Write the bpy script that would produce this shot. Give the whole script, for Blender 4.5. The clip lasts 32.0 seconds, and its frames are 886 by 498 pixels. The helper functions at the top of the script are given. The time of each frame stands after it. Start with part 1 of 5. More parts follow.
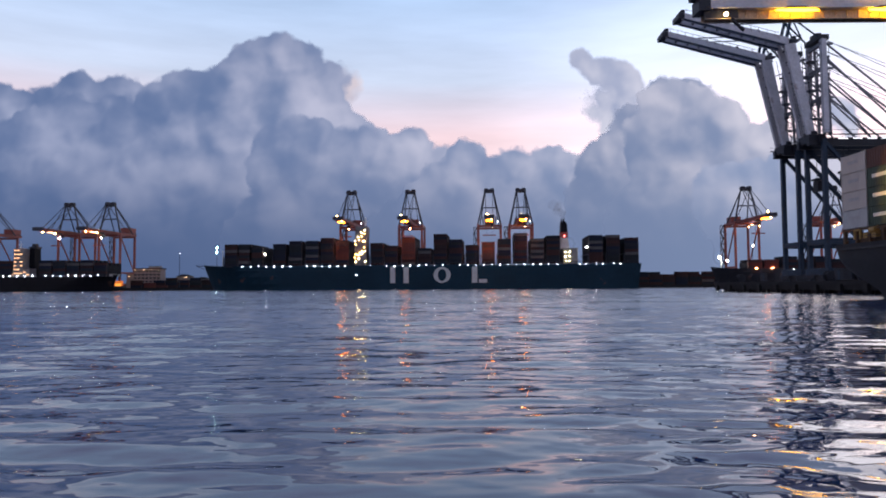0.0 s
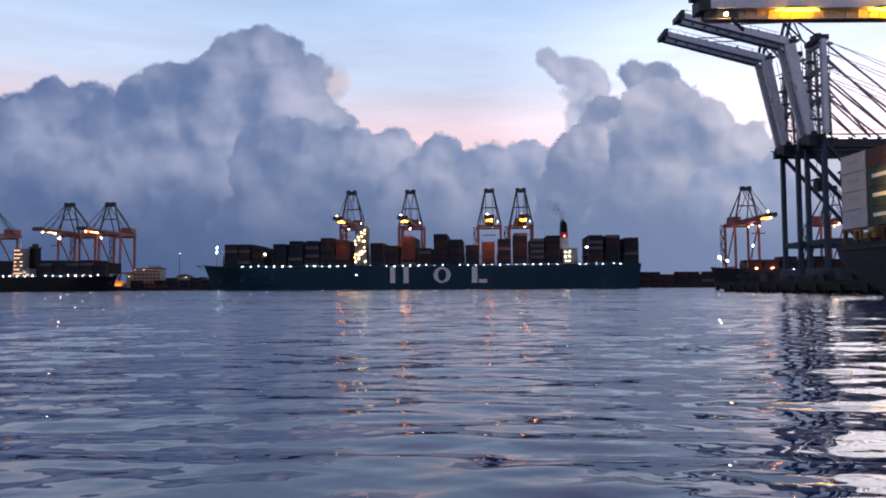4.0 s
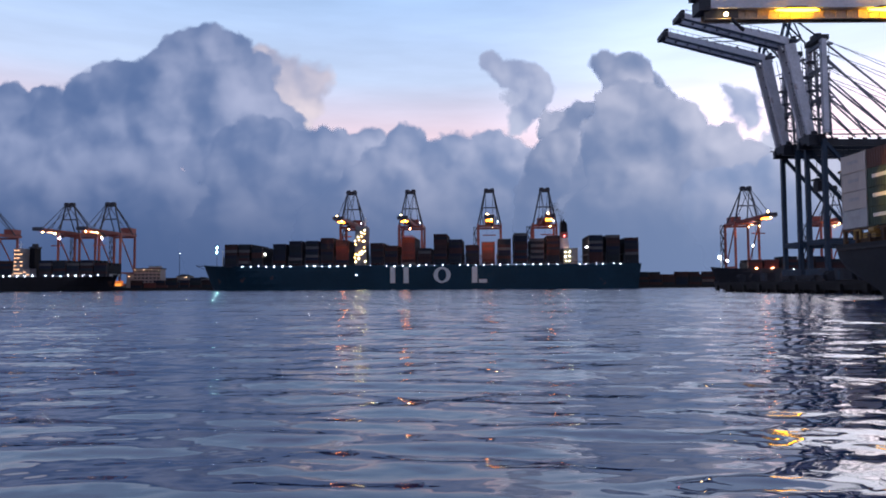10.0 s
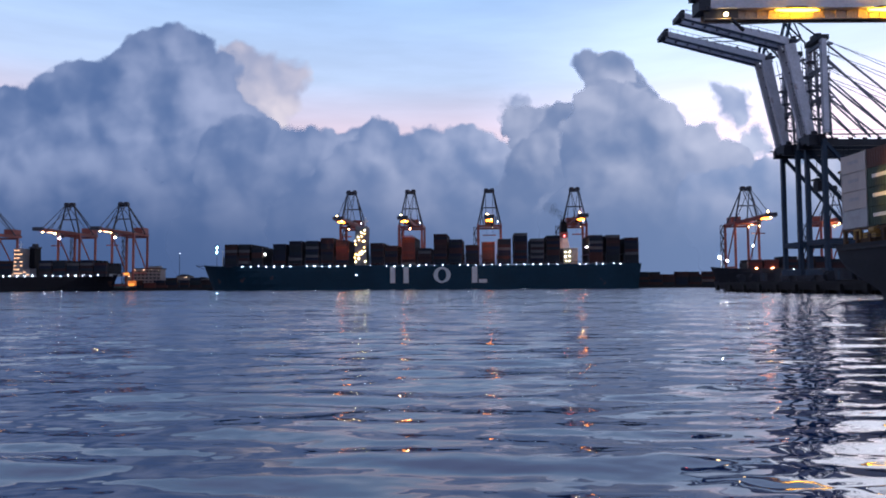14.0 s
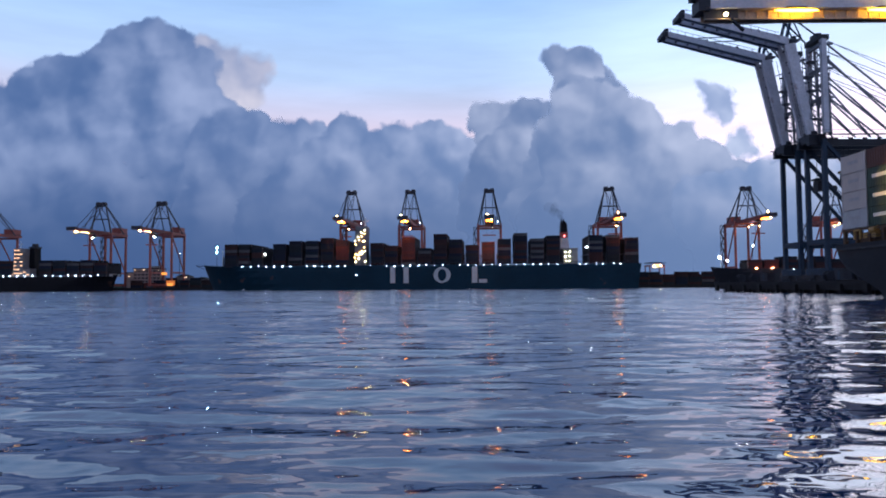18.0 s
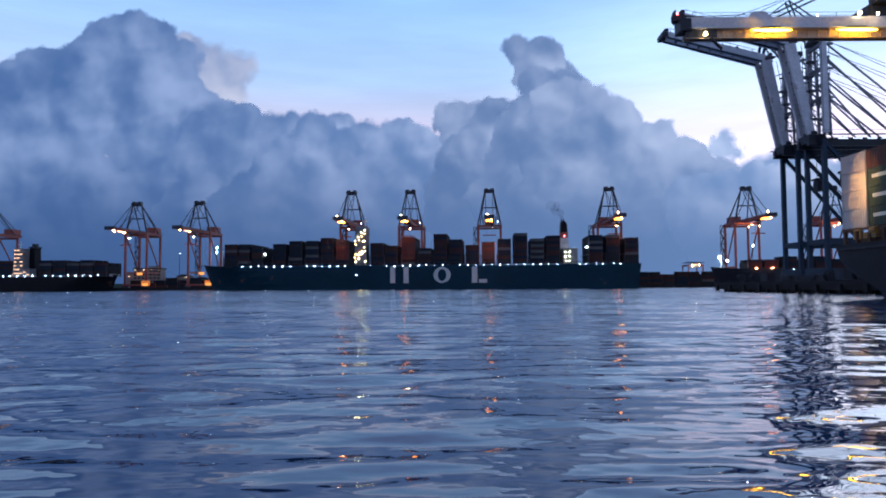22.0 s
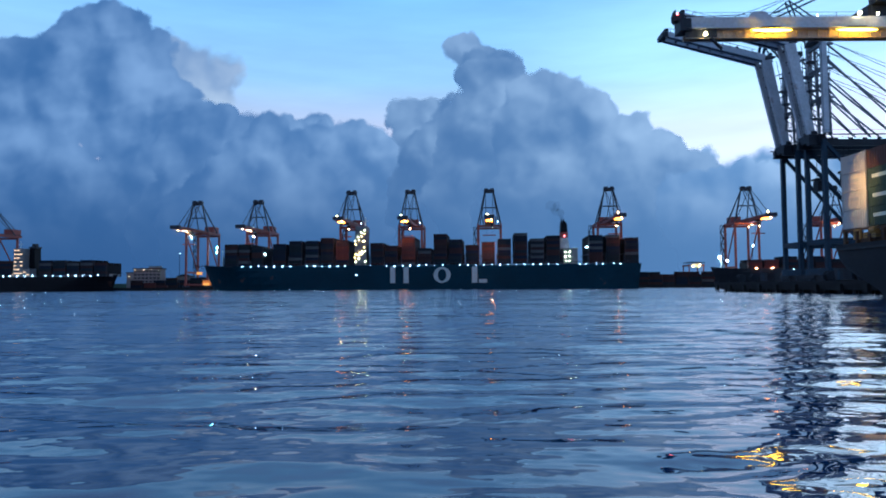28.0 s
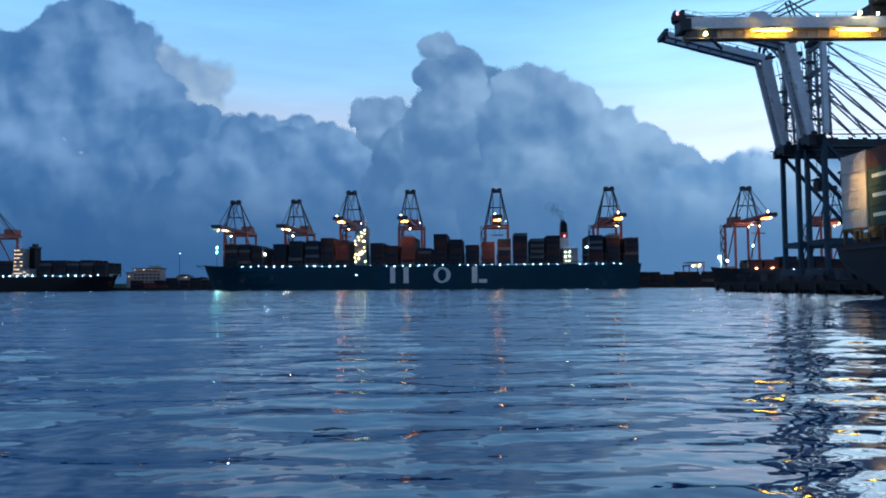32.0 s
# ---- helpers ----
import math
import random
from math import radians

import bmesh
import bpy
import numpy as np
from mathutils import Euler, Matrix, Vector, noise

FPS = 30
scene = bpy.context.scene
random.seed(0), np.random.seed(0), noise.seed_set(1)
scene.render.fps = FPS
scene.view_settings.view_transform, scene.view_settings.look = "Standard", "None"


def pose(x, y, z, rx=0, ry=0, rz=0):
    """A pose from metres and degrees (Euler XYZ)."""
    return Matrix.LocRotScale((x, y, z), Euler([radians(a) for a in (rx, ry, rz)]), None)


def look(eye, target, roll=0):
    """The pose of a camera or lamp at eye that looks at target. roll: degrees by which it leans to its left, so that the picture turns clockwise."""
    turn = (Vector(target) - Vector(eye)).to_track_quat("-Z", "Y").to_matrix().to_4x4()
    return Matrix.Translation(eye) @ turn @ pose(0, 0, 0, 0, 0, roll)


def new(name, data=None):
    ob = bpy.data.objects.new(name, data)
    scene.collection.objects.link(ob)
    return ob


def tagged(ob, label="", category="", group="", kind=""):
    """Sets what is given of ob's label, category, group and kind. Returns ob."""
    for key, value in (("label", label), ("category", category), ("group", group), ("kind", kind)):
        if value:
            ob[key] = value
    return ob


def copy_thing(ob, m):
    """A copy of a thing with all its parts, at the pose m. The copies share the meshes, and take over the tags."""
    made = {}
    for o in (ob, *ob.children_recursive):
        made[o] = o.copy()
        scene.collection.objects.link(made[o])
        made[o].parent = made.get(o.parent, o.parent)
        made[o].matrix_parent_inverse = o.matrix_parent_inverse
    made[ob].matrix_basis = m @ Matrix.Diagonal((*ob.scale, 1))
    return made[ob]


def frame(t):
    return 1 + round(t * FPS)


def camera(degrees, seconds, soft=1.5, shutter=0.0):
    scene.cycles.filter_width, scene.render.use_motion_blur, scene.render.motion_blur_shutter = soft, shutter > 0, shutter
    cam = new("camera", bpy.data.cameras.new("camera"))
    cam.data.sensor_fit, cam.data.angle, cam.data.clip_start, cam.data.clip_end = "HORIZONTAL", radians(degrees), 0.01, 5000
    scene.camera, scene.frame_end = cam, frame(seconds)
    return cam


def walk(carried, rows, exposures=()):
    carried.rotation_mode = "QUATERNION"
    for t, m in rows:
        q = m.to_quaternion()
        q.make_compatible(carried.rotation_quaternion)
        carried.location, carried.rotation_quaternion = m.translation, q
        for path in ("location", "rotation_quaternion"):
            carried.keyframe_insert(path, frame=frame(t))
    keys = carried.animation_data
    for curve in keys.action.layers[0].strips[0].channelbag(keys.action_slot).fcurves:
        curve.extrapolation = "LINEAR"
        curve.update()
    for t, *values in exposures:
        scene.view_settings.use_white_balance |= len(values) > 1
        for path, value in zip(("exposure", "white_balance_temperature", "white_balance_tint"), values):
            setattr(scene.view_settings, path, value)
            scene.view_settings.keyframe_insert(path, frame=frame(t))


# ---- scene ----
cam = camera(64, 32.0, soft=1.9)
# a phone propped on the shore, two metres above the water, never moved
EYE = pose(0, 0, 2.0, 93.06, 0, 0) @ pose(0, 0, 0, 0, 0, -0.35)
walk(cam, [(0, EYE), (32, EYE)],
     exposures=[(0, 0.15, 6200, 13), (9, 0.11, 5850, 12), (13, 0.07, 5600, 11), (19, 0.04, 5220, 8), (25, -0.03, 4580, -1), (28, -0.07, 4310, -10), (32, -0.08, 4400, -15)])

# ---- sky and light: dusk, the sun just under the horizon ----
world = bpy.data.worlds.new("dusk_sky")
scene.world = world
world.use_nodes = True
wn, wl = world.node_tree.nodes, world.node_tree.links
wbg = wn["Background"]
wtc = wn.new("ShaderNodeTexCoord")
wsep = wn.new("ShaderNodeSeparateXYZ")
wramp = wn.new("ShaderNodeValToRGB")
wl.new(wtc.outputs["Generated"], wsep.inputs[0])
wl.new(wsep.outputs["Z"], wramp.inputs[0])
el = wramp.color_ramp.elements
el[0].position, el[0].color = 0.0, (0.62, 0.50, 0.50, 1)
el[1].position, el[1].color = 1.0, (0.11, 0.14, 0.28, 1)
for p, c in ((0.14, (0.85, 0.60, 0.59)), (0.21, (0.84, 0.63, 0.65)), (0.28, (0.58, 0.65, 0.78)),
             (0.38, (0.44, 0.58, 0.79)), (0.55, (0.48, 0.53, 0.76)), (0.75, (0.26, 0.31, 0.50))):
    e = el.new(p)
    e.color = (*c, 1)
wsky = wn.new("ShaderNodeTexSky")
wsky.sky_type, wsky.sun_disc = "NISHITA", False
wsky.sun_elevation, wsky.sun_rotation = radians(1.0), radians(40)
wmix = wn.new("ShaderNodeMix")
wmix.data_type = "RGBA"
wmix.blend_type = "ADD"
wmix.inputs["Factor"].default_value = 0.02
wl.new(wramp.outputs["Color"], wmix.inputs[6])
wl.new(wsky.outputs["Color"], wmix.inputs[7])
# brighter towards the place where the sun went down
wdot = wn.new("ShaderNodeVectorMath")
wdot.operation = "DOT_PRODUCT"
wdot.inputs[1].default_value = Vector((math.sin(radians(26)), math.cos(radians(26)), 0.12)).normalized()
wl.new(wtc.outputs["Generated"], wdot.inputs[0])
wrange = wn.new("ShaderNodeMapRange")
wrange.interpolation_type = "SMOOTHSTEP"
wrange.inputs["From Min"].default_value, wrange.inputs["From Max"].default_value = 0.90, 1.0
wl.new(wdot.outputs["Value"], wrange.inputs["Value"])
wglow = wn.new("ShaderNodeMix")
wglow.data_type, wglow.blend_type = "RGBA", "ADD"
wglow.inputs[7].default_value = (0.28, 0.275, 0.30, 1)
wl.new(wrange.outputs["Result"], wglow.inputs["Factor"])
wl.new(wmix.outputs[2], wglow.inputs[6])
# faint high streaks
wmap, wcir, wcr, wmul = (wn.new(k) for k in ("ShaderNodeMapping", "ShaderNodeTexNoise", "ShaderNodeMapRange", "ShaderNodeVectorMath"))
wmap.inputs["Scale"].default_value = (2.2, 2.2, 15)
wmap.inputs["Rotation"].default_value = (0, radians(7), 0)
wcir.inputs["Scale"].default_value, wcir.inputs["Detail"].default_value, wcir.inputs["Roughness"].default_value = 1.3, 6, 0.55
wcr.inputs["From Min"].default_value, wcr.inputs["From Max"].default_value = 0.3, 0.7
wcr.inputs["To Min"].default_value, wcr.inputs["To Max"].default_value = 0.86, 1.10
wmul.operation = "SCALE"
wl.new(wtc.outputs["Generated"], wmap.inputs["Vector"])
wl.new(wmap.outputs[0], wcir.inputs["Vector"])
wl.new(wcir.outputs["Fac"], wcr.inputs["Value"])
wl.new(wglow.outputs[2], wmul.inputs[0])
wl.new(wcr.outputs["Result"], wmul.inputs["Scale"])
wl.new(wmul.outputs[0], wbg.inputs["Color"])
wbg.inputs["Strength"].default_value = 1.0

afterglow = new("sun", bpy.data.lights.new("sun", "SUN"))
afterglow.data.energy, afterglow.data.angle = 0.25, radians(25)
afterglow.data.color = (1.0, 0.86, 0.76)
afterglow.matrix_basis = look((400, 500, 200), (0, 0, 0))

A_QUAY = 3.9
QUAY = pose(0, 0, 0, 0, 0, -A_QUAY)      # far shore: x along the wharf, y inland


# ---- materials ----
def mat(name, color, rough=0.6, metal=0.0, vary=0.25, scale=0.6, fine=6.0, bump=0.0, rust=0.0, rust_color=(0.12, 0.05, 0.025), spec=0.25):
    """Painted or raw surface with stains at two scales and optional rust."""
    m = bpy.data.materials.new(name)
    m.use_nodes = True
    n, l = m.node_tree.nodes, m.node_tree.links
    b = n["Principled BSDF"]
    b.inputs["Roughness"].default_value, b.inputs["Metallic"].default_value = rough, metal
    b.inputs["Specular IOR Level"].default_value = spec
    tc = n.new("ShaderNodeTexCoord")
    big, small = n.new("ShaderNodeTexNoise"), n.new("ShaderNodeTexNoise")
    big.inputs["Scale"].default_value, big.inputs["Detail"].default_value = scale, 5
    small.inputs["Scale"].default_value, small.inputs["Detail"].default_value = fine, 4
    for t in (big, small):
        l.new(tc.outputs["Object"], t.inputs["Vector"])
    add = n.new("ShaderNodeMath")
    add.operation = "ADD"
    l.new(big.outputs["Fac"], add.inputs[0])
    l.new(small.outputs["Fac"], add.inputs[1])
    mr = n.new("ShaderNodeMapRange")
    mr.inputs["From Min"].default_value, mr.inputs["From Max"].default_value = 0.6, 1.4
    mr.inputs["To Min"].default_value, mr.inputs["To Max"].default_value = 1 - vary, 1 + vary
    l.new(add.outputs[0], mr.inputs["Value"])
    mul = n.new("ShaderNodeMix")
    mul.data_type, mul.blend_type = "RGBA", "MULTIPLY"
    mul.inputs["Factor"].default_value = 1
    mul.inputs[6].default_value = (*color, 1)
    l.new(mr.outputs["Result"], mul.inputs[7])
    out = mul.outputs[2]
    if rust:
        rr = n.new("ShaderNodeMapRange")
        rr.inputs["From Min"].default_value, rr.inputs["From Max"].default_value = 0.72 - 0.25 * rust, 0.8
        l.new(big.outputs["Fac"], rr.inputs["Value"])
        mx = n.new("ShaderNodeMix")
        mx.data_type = "RGBA"
        mx.inputs[7].default_value = (*rust_color, 1)
        l.new(rr.outputs["Result"], mx.inputs["Factor"])
        l.new(out, mx.inputs[6])
        out = mx.outputs[2]
    l.new(out, b.inputs["Base Color"])
    if bump:
        bp = n.new("ShaderNodeBump")
        bp.inputs["Strength"].default_value, bp.inputs["Distance"].default_value = 0.6, bump
        l.new(small.outputs["Fac"], bp.inputs["Height"])
        l.new(bp.outputs["Normal"], b.inputs["Normal"])
    return m


def glow(name, color, strength):
    m = bpy.data.materials.new(name)
    m.use_nodes = True
    n, l = m.node_tree.nodes, m.node_tree.links
    n.remove(n["Principled BSDF"])
    e = n.new("ShaderNodeEmission")
    e.inputs["Color"].default_value, e.inputs["Strength"].default_value = (*color, 1), strength
    l.new(e.outputs[0], n["Material Output"].inputs["Surface"])
    return m


def random_paint(name, colors, rough=0.55):
    """Paint whose colour differs from piece to piece."""
    m = mat(name, (1, 1, 1), rough, 0.0, 0.3, 0.25, 2.0, rust=0.1, spec=0.08)
    n, l = m.node_tree.nodes, m.node_tree.links
    info, ramp = n.new("ShaderNodeObjectInfo"), n.new("ShaderNodeValToRGB")
    ramp.color_ramp.interpolation = "CONSTANT"
    e = ramp.color_ramp.elements
    e[0].color, e[1].color, e[1].position = (*colors[0], 1), (*colors[1], 1), 1 / len(colors)
    for i, c in enumerate(colors[2:], 2):
        e.new(i / len(colors)).color = (*c, 1)
    l.new(info.outputs["Random"], ramp.inputs[0])
    mul = [k for k in n if k.bl_idname == "ShaderNodeMix" and k.blend_type == "MULTIPLY"][0]
    l.new(ramp.outputs["Color"], mul.inputs[6])
    return m


BOX_COLORS = [(0.027, 0.014, 0.016), (0.008, 0.013, 0.026), (0.013, 0.016, 0.022), (0.022, 0.015, 0.017), (0.009, 0.015, 0.023),
              (0.031, 0.016, 0.016), (0.009, 0.012, 0.023), (0.014, 0.017, 0.023), (0.019, 0.012, 0.015), (0.011, 0.015, 0.019), (0.010, 0.013, 0.021), (0.058, 0.058, 0.062)]
M_BOX = random_paint("container_paint", BOX_COLORS)
# red paint; in three crane bays the red stands for lamplight
M_BOX_RED = random_paint("red_paint_and_lamp_tint", [(0.070, 0.024, 0.022), (0.055, 0.024, 0.024), (0.045, 0.026, 0.026), (0.075, 0.026, 0.021)])
M_BOX_DARK = mat("container_paint_dark", (0.014, 0.014, 0.018), 0.7, 0.0, 0.4, 0.1, 1.0, spec=0.06)
M_TEAL = mat("teal_hull_paint", (0.0045, 0.021, 0.037), 0.6, 0.0, 0.3, 0.05, 0.7, rust=0.15, spec=0.12)
M_BLACK_HULL = mat("black_hull_paint", (0.005, 0.006, 0.009), 0.6, 0.0, 0.3, 0.06, 0.8, rust=0.2, spec=0.1)
M_GREY_HULL = mat("grey_hull_paint", (0.016, 0.018, 0.023), 0.5, 0.0, 0.3, 0.15, 1.5, rust=0.3)
M_WHITE = mat("white_ship_paint", (0.62, 0.63, 0.62), 0.5, 0.0, 0.15, 0.3, 3.0, rust=0.15)
M_HOUSE = mat("grey_house_paint", (0.16, 0.16, 0.17), 0.6, 0.0, 0.25, 0.2, 2.0, rust=0.2)
M_PALE = mat("pale_casing_paint", (0.40, 0.41, 0.43), 0.6, 0.0, 0.2, 0.3, 2.0, rust=0.2)
M_RENDER = mat("beige_render", (0.20, 0.165, 0.16), 0.85, 0.0, 0.3, 0.2, 1.5)
M_SHED = mat("corrugated_shed_metal", (0.12, 0.11, 0.11), 0.6, 0.1, 0.35, 0.2, 2.0, rust=0.5)
M_MARK = mat("pale_hull_mark", (0.34, 0.36, 0.37), 0.6, 0.0, 0.2, 0.3, 2.0)
M_CRANE_RED = mat("crane_red_paint", (0.20, 0.058, 0.050), 0.5, 0.1, 0.3, 0.15, 1.0, rust=0.3)
M_CRANE_DARK = mat("crane_dark_paint", (0.028, 0.032, 0.045), 0.5, 0.1, 0.3, 0.15, 1.0)
M_STEEL = mat("grey_crane_steel", (0.42, 0.44, 0.49), 0.5, 0.15, 0.25, 0.25, 2.5, 0.01, rust=0.25)
M_STEEL_BLUE = mat("blue_grey_crane_leg", (0.012, 0.028, 0.052), 0.5, 0.15, 0.3, 0.25, 2.5, 0.01, rust=0.2)
M_STEEL_DARK = mat("dark_crane_steel", (0.020, 0.024, 0.034), 0.55, 0.2, 0.3, 0.3, 3.0)
M_STEEL_MID = mat("weathered_grey_steel", (0.17, 0.185, 0.215), 0.55, 0.15, 0.3, 0.3, 3.0, rust=0.2)
M_CONCRETE = mat("near_black_concrete", (0.014, 0.014, 0.016), 0.9, 0.0, 0.35, 0.3, 3.0, 0.02)
M_PILE = mat("wet_dark_pile", (0.02, 0.02, 0.022), 0.6, 0.0, 0.4, 0.5, 3.0, 0.02)
M_RUBBER = mat("black_rubber", (0.012, 0.012, 0.013), 0.8)
M_LAND = mat("dark_yard_ground", (0.03, 0.03, 0.032), 0.9, 0.0, 0.4, 0.02, 0.4)
M_WOOD = mat("wet_dark_wood", (0.012, 0.010, 0.009), 0.5, 0.0, 0.4, 8.0, 60.0, 0.003)
M_TREES = mat("dusky_foliage", (0.03, 0.045, 0.03), 0.9, 0.0, 0.5, 0.05, 0.5)
M_WHITE_BOX = mat("white_container_paint", (0.37, 0.35, 0.335), 0.5, 0.05, 0.12, 0.5, 5.0, rust=0.12)
M_GREEN_BOX = mat("green_container_paint", (0.030, 0.050, 0.036), 0.5, 0.05, 0.25, 0.5, 5.0, rust=0.15)
M_RED_BOX = mat("red_container_paint", (0.060, 0.025, 0.019), 0.5, 0.05, 0.25, 0.5, 5.0, rust=0.15)
M_GREY_BOX = mat("grey_container_paint", (0.32, 0.34, 0.36), 0.5, 0.05, 0.2, 0.5, 5.0, rust=0.15)
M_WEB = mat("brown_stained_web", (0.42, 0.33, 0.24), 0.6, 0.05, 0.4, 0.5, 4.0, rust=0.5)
M_YELLOW = mat("yellow_deck_gear_paint", (0.26, 0.165, 0.05), 0.5, 0.05, 0.3, 0.8, 6.0, rust=0.3)
M_HATCH = mat("ochre_brown_deck_steel", (0.085, 0.052, 0.030), 0.7, 0.0, 0.35, 0.6, 5.0, 0.01, rust=0.5)
G_DECK = glow("cool_white_lamp", (0.85, 0.93, 1.0), 30)
G_WARM = glow("warm_flood_lamp", (1.0, 0.42, 0.10), 700)
G_WHITE = glow("white_flood_lamp", (1.0, 0.90, 0.68), 480)
G_GREEN = glow("greenish_flood_lamp", (0.45, 1.0, 0.80), 420)
G_RED = glow("red_beacon_lamp", (1.0, 0.12, 0.10), 10)
G_ORANGE = glow("orange_boom_glow", (1.0, 0.24, 0.014), 18)


# ---- mesh helpers ----
def box(bm, c, s):
    x, y, z = (v / 2 for v in s)
    v = [bm.verts.new((c[0] + i * x, c[1] + j * y, c[2] + k * z)) for i in (-1, 1) for j in (-1, 1) for k in (-1, 1)]
    for f in ((0, 1, 3, 2), (4, 6, 7, 5), (0, 4, 5, 1), (2, 3, 7, 6), (0, 2, 6, 4), (1, 5, 7, 3)):
        bm.faces.new([v[i] for i in f])
    return bm


def beam(bm, a, b, w, h=None, w2=None, h2=None):
    """A square bar from a to b, w across and h high, tapering to w2, h2."""
    a, b = Vector(a), Vector(b)
    h = h or w
    w2, h2 = w2 or w, h2 or h
    d = (b - a).normalized()
    up = Vector((0, 0, 1)) if abs(d.z) < 0.9 else Vector((0, 1, 0))
    side = d.cross(up).normalized()
    up = side.cross(d)
    q = [(-1, -1), (1, -1), (1, 1), (-1, 1)]
    v0 = [bm.verts.new(a + side * (i * w / 2) + up * (j * h / 2)) for i, j in q]
    v1 = [bm.verts.new(b + side * (i * w2 / 2) + up * (j * h2 / 2)) for i, j in q]
    bm.faces.new(v0[::-1])
    bm.faces.new(v1)
    for i in range(4):
        bm.faces.new((v0[i], v0[(i + 1) % 4], v1[(i + 1) % 4], v1[i]))
    return bm


def rod(bm, a, b, r, n=8, r2=None):
    a, b = Vector(a), Vector(b)
    r2 = r if r2 is None else r2
    d = (b - a).normalized()
    up = Vector((0, 0, 1)) if abs(d.z) < 0.9 else Vector((0, 1, 0))
    s = d.cross(up).normalized()
    u = s.cross(d)
    ang = [2 * math.pi * i / n for i in range(n)]
    v0 = [bm.verts.new(a + (s * math.cos(t) + u * math.sin(t)) * r) for t in ang]
    v1 = [bm.verts.new(b + (s * math.cos(t) + u * math.sin(t)) * r2) for t in ang]
    bm.faces.new(v0[::-1])
    bm.faces.new(v1)
    for i in range(n):
        bm.faces.new((v0[i], v0[(i + 1) % n], v1[(i + 1) % n], v1[i]))
    return bm


def ball(bm, c, r, sub=1):
    bmesh.ops.create_icosphere(bm, subdivisions=sub, radius=r, matrix=Matrix.Translation(c))
    return bm


def oval(bm, rx, ry, rz):
    got = bmesh.ops.create_icosphere(bm, subdivisions=2, radius=1.0)
    bmesh.ops.scale(bm, vec=(rx, ry, rz), verts=got["verts"])
    return bm


def prism(bm, outline, y0, y1):
    """Extrudes an x-z outline from y0 to y1."""
    a = [bm.verts.new((x, y0, z)) for x, z in outline]
    b = [bm.verts.new((x, y1, z)) for x, z in outline]
    n = len(outline)
    bm.faces.new(a)
    bm.faces.new(b[::-1])
    for i in range(n):
        bm.faces.new((a[i], b[i], b[(i + 1) % n], a[(i + 1) % n]))
    return bm


def mesh_of(name, bm, material, smooth=False):
    bmesh.ops.recalc_face_normals(bm, faces=bm.faces)
    me = bpy.data.meshes.new(name)
    bm.to_mesh(me)
    bm.free()
    me.materials.append(material)
    if smooth:
        for p in me.polygons:
            p.use_smooth = True
    return me


def part(name, bm, material, parent, label="", smooth=False):
    ob = new(name, mesh_of(name, bm, material, smooth))
    ob.parent = parent
    return tagged(ob, label)


def share(name, me, parent, m):
    ob = new(name, me)
    ob.parent = parent
    ob.matrix_basis = m
    return ob


def thing(name, m, label, category, group="", kind=""):
    ob = new(name)
    ob.empty_display_size = 1
    ob.matrix_basis = m
    return tagged(ob, label, category, group, kind)


def solo(name, bm, material, m, label, category, group="", kind="", smooth=False):
    ob = new(name, mesh_of(name, bm, material, smooth))
    ob.matrix_basis = m
    return tagged(ob, label, category, group, kind)


B = bmesh.new


